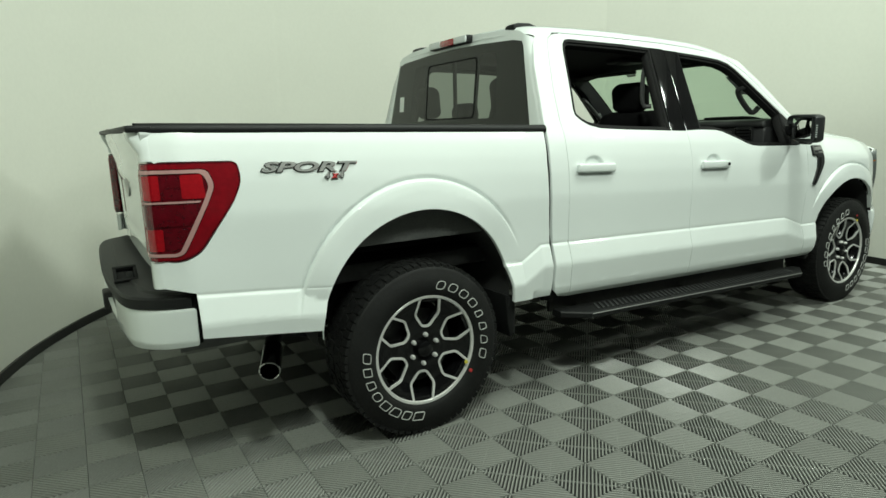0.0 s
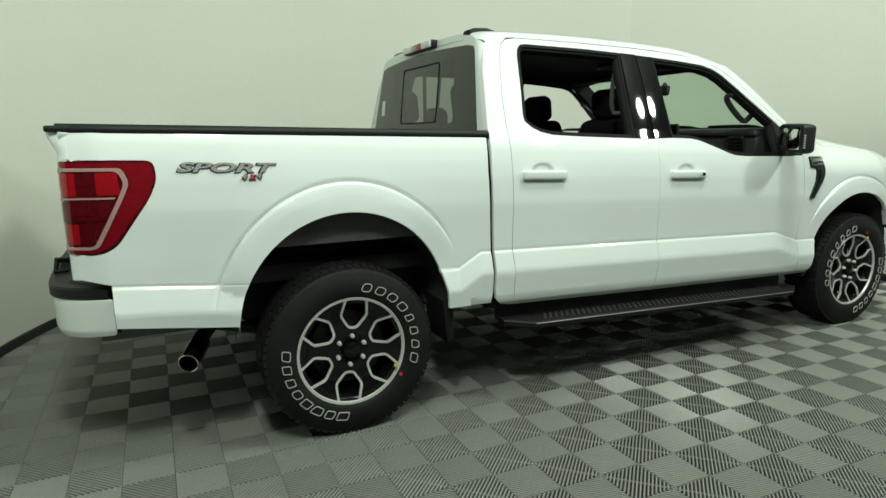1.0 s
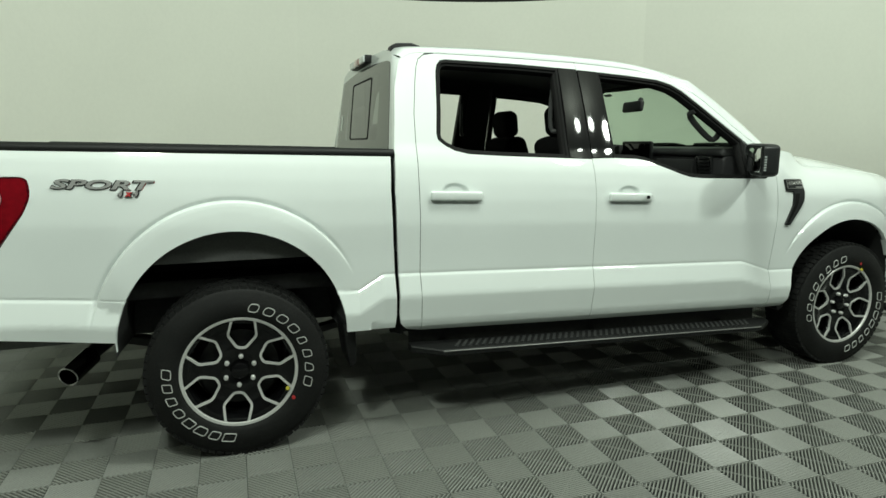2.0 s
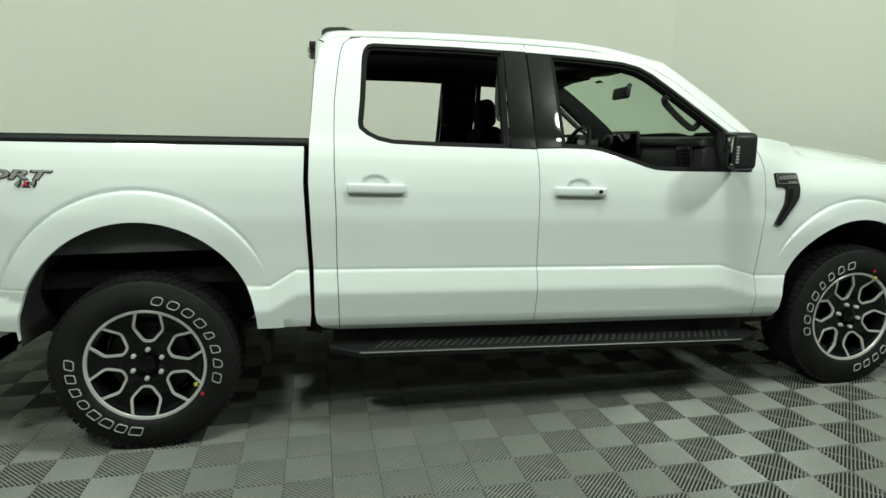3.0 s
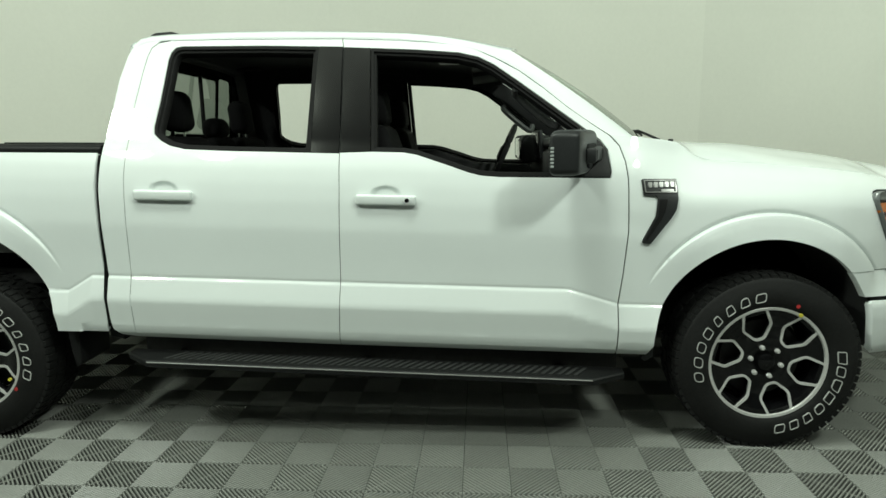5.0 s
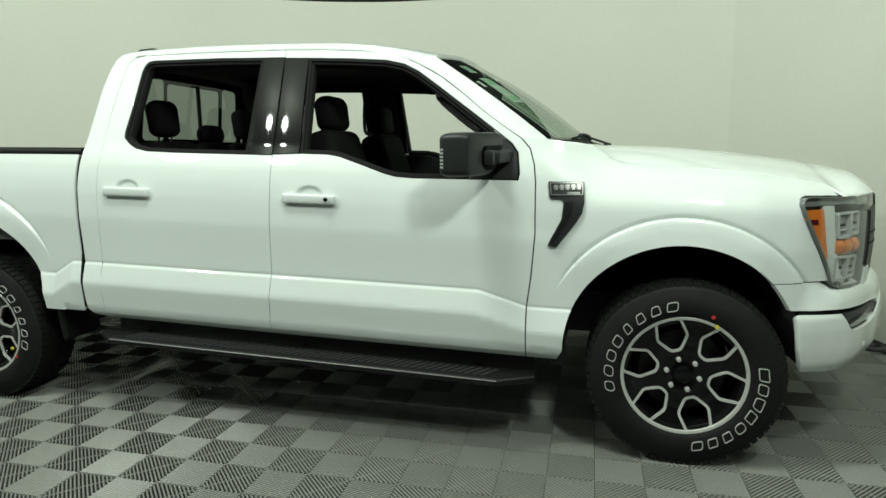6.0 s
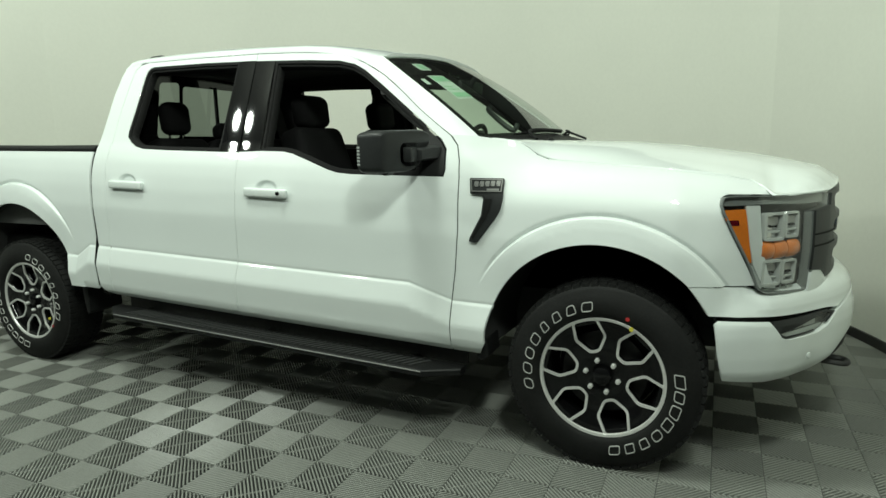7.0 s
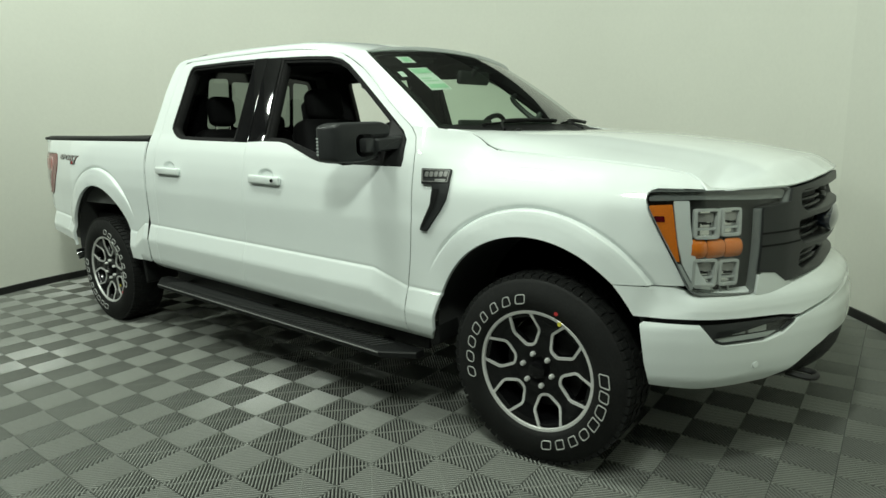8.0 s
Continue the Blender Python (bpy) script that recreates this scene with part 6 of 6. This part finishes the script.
for a0, a1, b0, b1, mat, nm in ((-0.790, -0.675, 0.785, 0.880, PAPER, "small"), (-0.765, -0.700, 0.800, 0.865, GREENPAPER, "mark"), (-0.810, -0.650, 0.42, 0.71, PAPER, "large"), (-0.800, -0.66, 0.63, 0.695, GREENPAPER, "mark"), (-0.800, -0.66, 0.44, 0.49, GREENPAPER, "mark"), (-0.795, -0.68, 0.525, 0.535, GREENPAPER, "mark"), (-0.795, -0.71, 0.56, 0.57, GREENPAPER, "mark"), (-0.915, -0.875, 0.60, 0.67, PAPER, "note")):
    lift = -0.006 if nm != "mark" else -0.0045
    skin("windscreen_sticker", [(a0, b0), (a0, b1), (a1, b1), (a1, b0)], screen_at, mat, screen, (0.5, 0, 0.8), 0.05, 0.05, 0.0, (), lift, "paper sticker inside the windscreen")
skin("windscreen_sticker", [(0.36, 0.86), (0.36, 0.90), (0.47, 0.90), (0.47, 0.86)], screen_at, PAPER, screen, (0.5, 0, 0.8), 0.05, 0.05, 0.0, (), -0.006)
for a0, z in ((0.05, 0), ):
    for x, y in ((3.25, -0.70), (3.36, -0.52)):
        bm = bmesh.new()
        add_box(bm, (x - 0.012, y - 0.01, hood_at(x + 0.15, y)[2] - 0.01), (x + 0.012, y + 0.01, hood_at(x + 0.15, y)[2] + 0.022), 0.005)
        part("washer_nozzle", bm, BLACK, truck)

# ---- cabin ----
bm = bmesh.new()
add_box(bm, (0.80, -0.86, 0.62), (3.10, 0.86, 0.72), 0.02)
part("cabin_floor", bm, TRIM, truck)
for s in (-1, 1):
    for x0, x1, zt, nm in ((0.86, 1.80, 1.325, "rear_door_trim"), (1.83, 2.98, 1.21, "front_door_trim")):
        bm = bmesh.new()
        poly = [(x0, 0.65), (x0, 1.355 if x0 < 1 else 1.325), (x1, zt), (x1, 0.65)] if x0 < 1 else [(x0, 0.65), (x0, 1.325), (2.12, 1.318), (2.40, 1.225), (x1, 1.195), (x1, 0.65)]
        add_prism(bm, poly, s * 0.79, s * 0.875, 0.01)
        add_box(bm, (x0 + 0.15, min(s * 0.72, s * 0.80), 0.98), (x1 - 0.35, max(s * 0.72, s * 0.80), 1.04), 0.02)
        part(nm, bm, TRIM, truck, "black door trim panel")
    rows = []
    for z in (0.9, 1.33, 1.45, 1.60, 1.75, 1.88):
        y = half_width(1.82, zb(1.82, z)) - 0.03
        rows.append([(1.715, s * y, z), (1.725, s * (y - 0.05), z), (1.91, s * (y - 0.05), z), (1.925, s * y, z)])
    loft("door_pillar", rows, TRIM, truck, "black cabin pillar trim", smooth_angle=20)
    rows = []
    for z in (0.9, 1.34, 1.42, 1.58, 1.75, 1.80, 1.86):
        y = half_width(0.9, zb(0.9, z)) - 0.025
        x1 = lerp((0.9, 1.34, 1.42, 1.58, 1.76, 1.86), (1.08, 1.06, 0.985, 0.99, 1.015, 1.05), z)
        rows.append([(x1, s * (y + 0.005), z), (x1 - 0.01, s * (y - 0.04), z), (0.84, s * (y - 0.10), z), (0.80, s * (y - 0.18), z)])
    loft("corner_trim", rows, TRIM, truck, "black cabin corner trim", smooth_angle=20)
    # roof side trim over the doors
    rows = []
    for x in np.linspace(0.90, 2.45, 16):
        z = SEAM_Z(x)
        y = half_width(x, zb(x, z)) - 0.01
        rows.append([(x, s * (y + 0.012), z - 0.045), (x, s * (y - 0.02), z - 0.048), (x, s * (y - 0.09), z - 0.005), (x, s * (y - 0.16), z + 0.035)])
    loft("roof_side_trim", rows, HEADLINER, truck)
    # grab handles
    for (xa, za), (xb, zb_) in (((2.60, 1.605), (2.80, 1.475)), ):
        y = half_width(2.7, zb(2.7, 1.55)) - 0.085
        bm = bmesh.new()
        path = [(xa, s * (y + 0.03), za), (xa + 0.01, s * (y - 0.02), za - 0.035), (xb - 0.03, s * (y - 0.02), zb_ - 0.035), (xb, s * (y + 0.02), zb_)]
        add_tube(bm, smooth_line(path, 4), 0.018, 8)
        part("grab_handle", bm, HANDLE, truck, "black grab handle")
    bm = bmesh.new()
    y = half_width(1.72, 1.6) - 0.09
    add_tube(bm, smooth_line([(1.71, s * (y + 0.03), 1.72), (1.685, s * (y - 0.01), 1.70), (1.68, s * (y - 0.01), 1.50), (1.71, s * (y + 0.03), 1.48)], 4), 0.013, 8)
    part("grab_handle", bm, HANDLE, truck, "black grab handle")

# dashboard
bm = bmesh.new()
add_prism(bm, [(2.80, 0.75), (2.82, 1.10), (2.79, 1.19), (2.79, 1.325), (2.82, 1.340), (2.95, 1.350), (3.20, 1.345), (3.26, 1.28), (3.20, 0.75)], -0.80, 0.80, 0.015)
dash = part("dashboard", bm, TRIM, truck, "black dashboard with a centre screen")
bm = bmesh.new()
add_prism(bm, rounded([(2.785, 1.338), (2.778, 1.362), (2.800, 1.384), (2.95, 1.394), (3.12, 1.384), (3.16, 1.345)], 0.012), -0.79, 0.79, 0.006)
part("dash_pad", bm, PAD, dash, "padded upper edge of the dashboard")
bm = bmesh.new()
add_prism(bm, rounded([(2.70, 1.24), (2.685, 1.37), (2.72, 1.408), (2.86, 1.40), (2.82, 1.24)], 0.02), 0.20, 0.60, 0.014)
hood_box = part("instrument_hood", bm, TRIM, dash, "black instrument hood")
bm = bmesh.new()
add_box(bm, (2.683, 0.225, 1.262), (2.692, 0.575, 1.372), 0.003)
part("instrument_screen", bm, GLOSSBLACK, hood_box, "dark instrument screen")
m = pose(2.772, 0.0, 1.350, 0, -6, 0)
bm = bmesh.new()
add_box(bm, (-0.012, -0.165, -0.080), (0.014, 0.165, 0.080), 0.010, m, 3)
monitor = part("centre_screen", bm, GREYPLASTIC, dash, "centre screen in a dark frame")
bm = bmesh.new()
add_box(bm, (-0.0145, -0.150, -0.066), (-0.010, 0.150, 0.066), 0.002, m)
part("screen_glass", bm, GLOSSBLACK, monitor, "gloss black screen glass")
bm = bmesh.new()
add_box(bm, (2.776, -0.56, 1.195), (2.794, -0.20, 1.315), 0.008)
part("glove_box_lid", bm, PAD, dash, "glove box lid")
for y in (-0.66, 0.68):
    m = pose(2.786, y, 1.278, 0, -8, 0)
    bm = bmesh.new()
    add_box(bm, (-0.008, -0.062, -0.066), (0.008, 0.062, 0.066), 0.012, m)
    air = part("air_vent", bm, GREYPLASTIC, dash, "dark air vent with bright trim")
    for k in range(5):
        bm = bmesh.new()
        z = -0.044 + 0.022 * k
        add_box(bm, (-0.016, -0.046, z - 0.003), (-0.004, 0.046, z + 0.003), 0.002, m)
        part("vent_slat", bm, GLOSSBLACK, air)
    for w in (-0.056, 0.056):
        bm = bmesh.new()
        add_box(bm, (-0.015, w - 0.005, -0.060), (-0.007, w + 0.005, 0.060), 0.002, m)
        part("vent_trim", bm, CHROME, air, "chrome strip")
bm = bmesh.new()
add_box(bm, (1.95, -0.20, 0.72), (2.72, 0.20, 1.02), 0.04)
part("centre_console", bm, TRIM, truck, "black centre console")

# steering wheel
bm = bmesh.new()
tube = []
for k in range(41):
    a = k * math.tau / 40
    tube.append((0.0, 0.185 * math.cos(a), 0.185 * math.sin(a)))
add_tube(bm, tube, 0.016, 8, caps=False)
add_box(bm, (-0.03, -0.06, -0.055), (0.02, 0.06, 0.05), 0.02)
add_box(bm, (-0.008, -0.17, -0.02), (0.008, 0.17, 0.012), 0.005)
add_box(bm, (-0.008, -0.025, -0.17), (0.008, 0.025, 0.0), 0.005)
steering = part("steering_wheel", bm, TRIM, truck, "black steering wheel")
steering.matrix_basis = pose(2.585, 0.41, 1.295, 0, 24, 0)

# rear-view mirror
bm = bmesh.new()
add_box(bm, (-0.018, -0.13, -0.038), (0.018, 0.13, 0.038), 0.016, pose(2.735, 0.03, 1.672, 0, 8, -8), 3)
add_tube(bm, [(2.745, 0, 1.68), (2.765, 0, 1.705), (2.780, 0, 1.728)], 0.016, 8)
part("rear_view_mirror", bm, TRIM, truck, "black rear-view mirror")
for s in (-1, 1):
    bm = bmesh.new()
    add_box(bm, (-0.17, -0.26, -0.012), (0.0, 0.26, 0.012), 0.008, pose(2.56, s * 0.38, 1.775, 0, -6, 0))
    part("sun_visor", bm, HEADLINER, truck, "dark sun visor")
bm = bmesh.new()
add_box(bm, (2.20, -0.10, 1.815), (2.42, 0.10, 1.85), 0.01)
part("roof_console", bm, GREYPLASTIC, truck)


def seat(x, y, z, wide, back, lean, rest_z, rest_wide, rest_high, name):
    """Cushion, reclined backrest, headrest on two posts."""
    base = new(name)
    base.parent = truck
    tagged(base, "black cloth seat with a headrest")
    bm = bmesh.new()
    add_box(bm, (-0.26, -wide / 2, -0.14), (0.26, wide / 2, 0.0), 0.05, None, 3)
    part("seat_cushion", bm, FABRIC, base)
    bm = bmesh.new()
    made = add_box(bm, (-0.075, -wide / 2, 0.0), (0.075, wide / 2, back), 0.055, None, 4)
    for v in bm.verts:
        k = v.co.z / back
        v.co.y *= 1 - 0.18 * sm(0.55, 1.0, k)
        v.co.x += 0.03 * (abs(v.co.y) / (wide / 2)) ** 2 * (1 if v.co.x > 0 else 0)
    m = pose(-0.22, 0, -0.06, 0, -lean, 0)
    bmesh.ops.transform(bm, matrix=m, verts=bm.verts)
    part("backrest", bm, FABRIC, base)
    bm = bmesh.new()
    add_box(bm, (-0.055, -rest_wide / 2, 0.0), (0.055, rest_wide / 2, rest_high), 0.045, None, 4)
    for v in bm.verts:
        k = 2 * v.co.z / rest_high - 1
        v.co.y *= 1 - 0.20 * k ** 4 - (0.10 if k < -0.2 else 0.0) * sm(-0.2, -1.0, k)
        v.co.z += 0.012 * (1 - (2 * v.co.y / rest_wide) ** 2)
    m2 = m @ pose(0.03, 0, back + rest_z, 0, lean * 0.6, 0)
    bmesh.ops.transform(bm, matrix=m2, verts=bm.verts)
    part("headrest", bm, FABRIC, base)
    for s in (-0.07, 0.07):
        bm = bmesh.new()
        add_tube(bm, [m @ Vector((0.01, s * rest_wide / 0.26, back - 0.03)), m @ Vector((0.03, s * rest_wide / 0.26, back + rest_z + 0.03))], 0.006, 8)
        part("headrest_post", bm, CHROME, base)
    base.location = (x, y, z)
    return base


seat(2.28, -0.40, 0.915, 0.52, 0.62, 16, -0.015, 0.27, 0.19, "front_seat")
seat(2.28, 0.40, 0.915, 0.52, 0.62, 16, -0.015, 0.27, 0.19, "front_seat")
for y, w, rz, rw, rh in ((-0.43, 0.50, 0.015, 0.205, 0.21), (0.0, 0.34, -0.02, 0.20, 0.12), (0.43, 0.50, 0.015, 0.205, 0.21)):
    seat(1.20, y, 0.94, w, 0.55, 14, rz, rw, rh, "rear_seat")


# far-side doors
for door in (rear_door, front_door):
    mirrored(door)

# ---- floor tiles: squares of slanting ribs, turned by a quarter from one to the next ----
PITCH, X0, Y0 = 0.196, 0.985, -0.982


def tile_geometry(flip):
    """Ribs with rounded shoulders along one diagonal, tied by a thin bar along the other."""
    reach = (PITCH / 2 - 0.0012) * math.sqrt(2)
    verts, faces = [], []
    root = math.sqrt(0.5)
    spacing, rib = PITCH * math.sqrt(2) / 19, 0.0078

    def put(a, b, z):
        x, y = (a + b) * root, (a - b) * root
        verts.append((-x if flip else x, y, z))

    def bar(mid, section, across):
        k = len(verts)
        for s, z in section:
            at = mid + s
            half = max(0.0, reach - abs(at))
            for t in (-half, half):
                put(*((at, t) if across else (t, at)), z)
        for i in range(len(section) - 1):
            n = k + 2 * i
            quad = [n, n + 1, n + 3, n + 2]
            faces.append(quad if flip == across else quad[::-1])

    w = rib / 2
    half = [(w, -0.0135), (w, -0.0042), (w - 0.0005, -0.0025), (w - 0.0014, -0.0012), (w - 0.0026, -0.00035)]
    section = [(-a, z) for a, z in half] + [(0.0, 0.0)] + half[::-1]
    for i in range(-9, 10):
        bar(i * spacing, section, False)
    bar(0.0, [(-0.0022, -0.0100), (-0.0022, -0.0045), (0.0022, -0.0045), (0.0022, -0.0100)], True)
    return verts, faces


GEOMETRY = (tile_geometry(False), tile_geometry(True))
NEAR_X, NEAR_Y = (-0.95, 4.95), (-2.92, -0.97)
tile_mesh = []
for verts, faces in GEOMETRY:
    mesh = bpy.data.meshes.new("floor_tile")
    mesh.from_pydata(verts, [], faces)
    mesh.materials.append(TILE)
    tile_mesh.append(mesh)
rest_v, rest_f, near = [], [], 0
for i in range(-17, 25):
    for j in range(-26, 13):
        x, y = X0 + PITCH * (i + 0.5), Y0 - PITCH * (j + 0.5)
        if y > 0.0 and math.hypot(x - CX, y - CY) > RADIUS + 0.12 or y < -3.6:
            continue
        if y <= 0 and not (-2.3 < x < 5.75):
            continue
        kind = (i + j) % 2
        # squares whose ribs run along (1, 1) sit on odd sums
        kind = 0 if kind == 1 else 1
        if NEAR_X[0] < x < NEAR_X[1] and NEAR_Y[0] < y < NEAR_Y[1] and near < 300:
            ob = new("floor_tile", tile_mesh[kind])
            ob.parent = floor
            ob.location = (x, y, 0)
            near += 1
        else:
            verts, faces = GEOMETRY[kind]
            k = len(rest_v)
            rest_v.extend([(a + x, b + y, c) for a, b, c in verts])
            rest_f.extend([[k + n for n in f] for f in faces])
rest = link_mesh("floor_tiles_beyond", rest_v, rest_f, TILE, floor, smooth=False)
tagged(rest, "grey ribbed floor tiles farther off", kind="stuff")
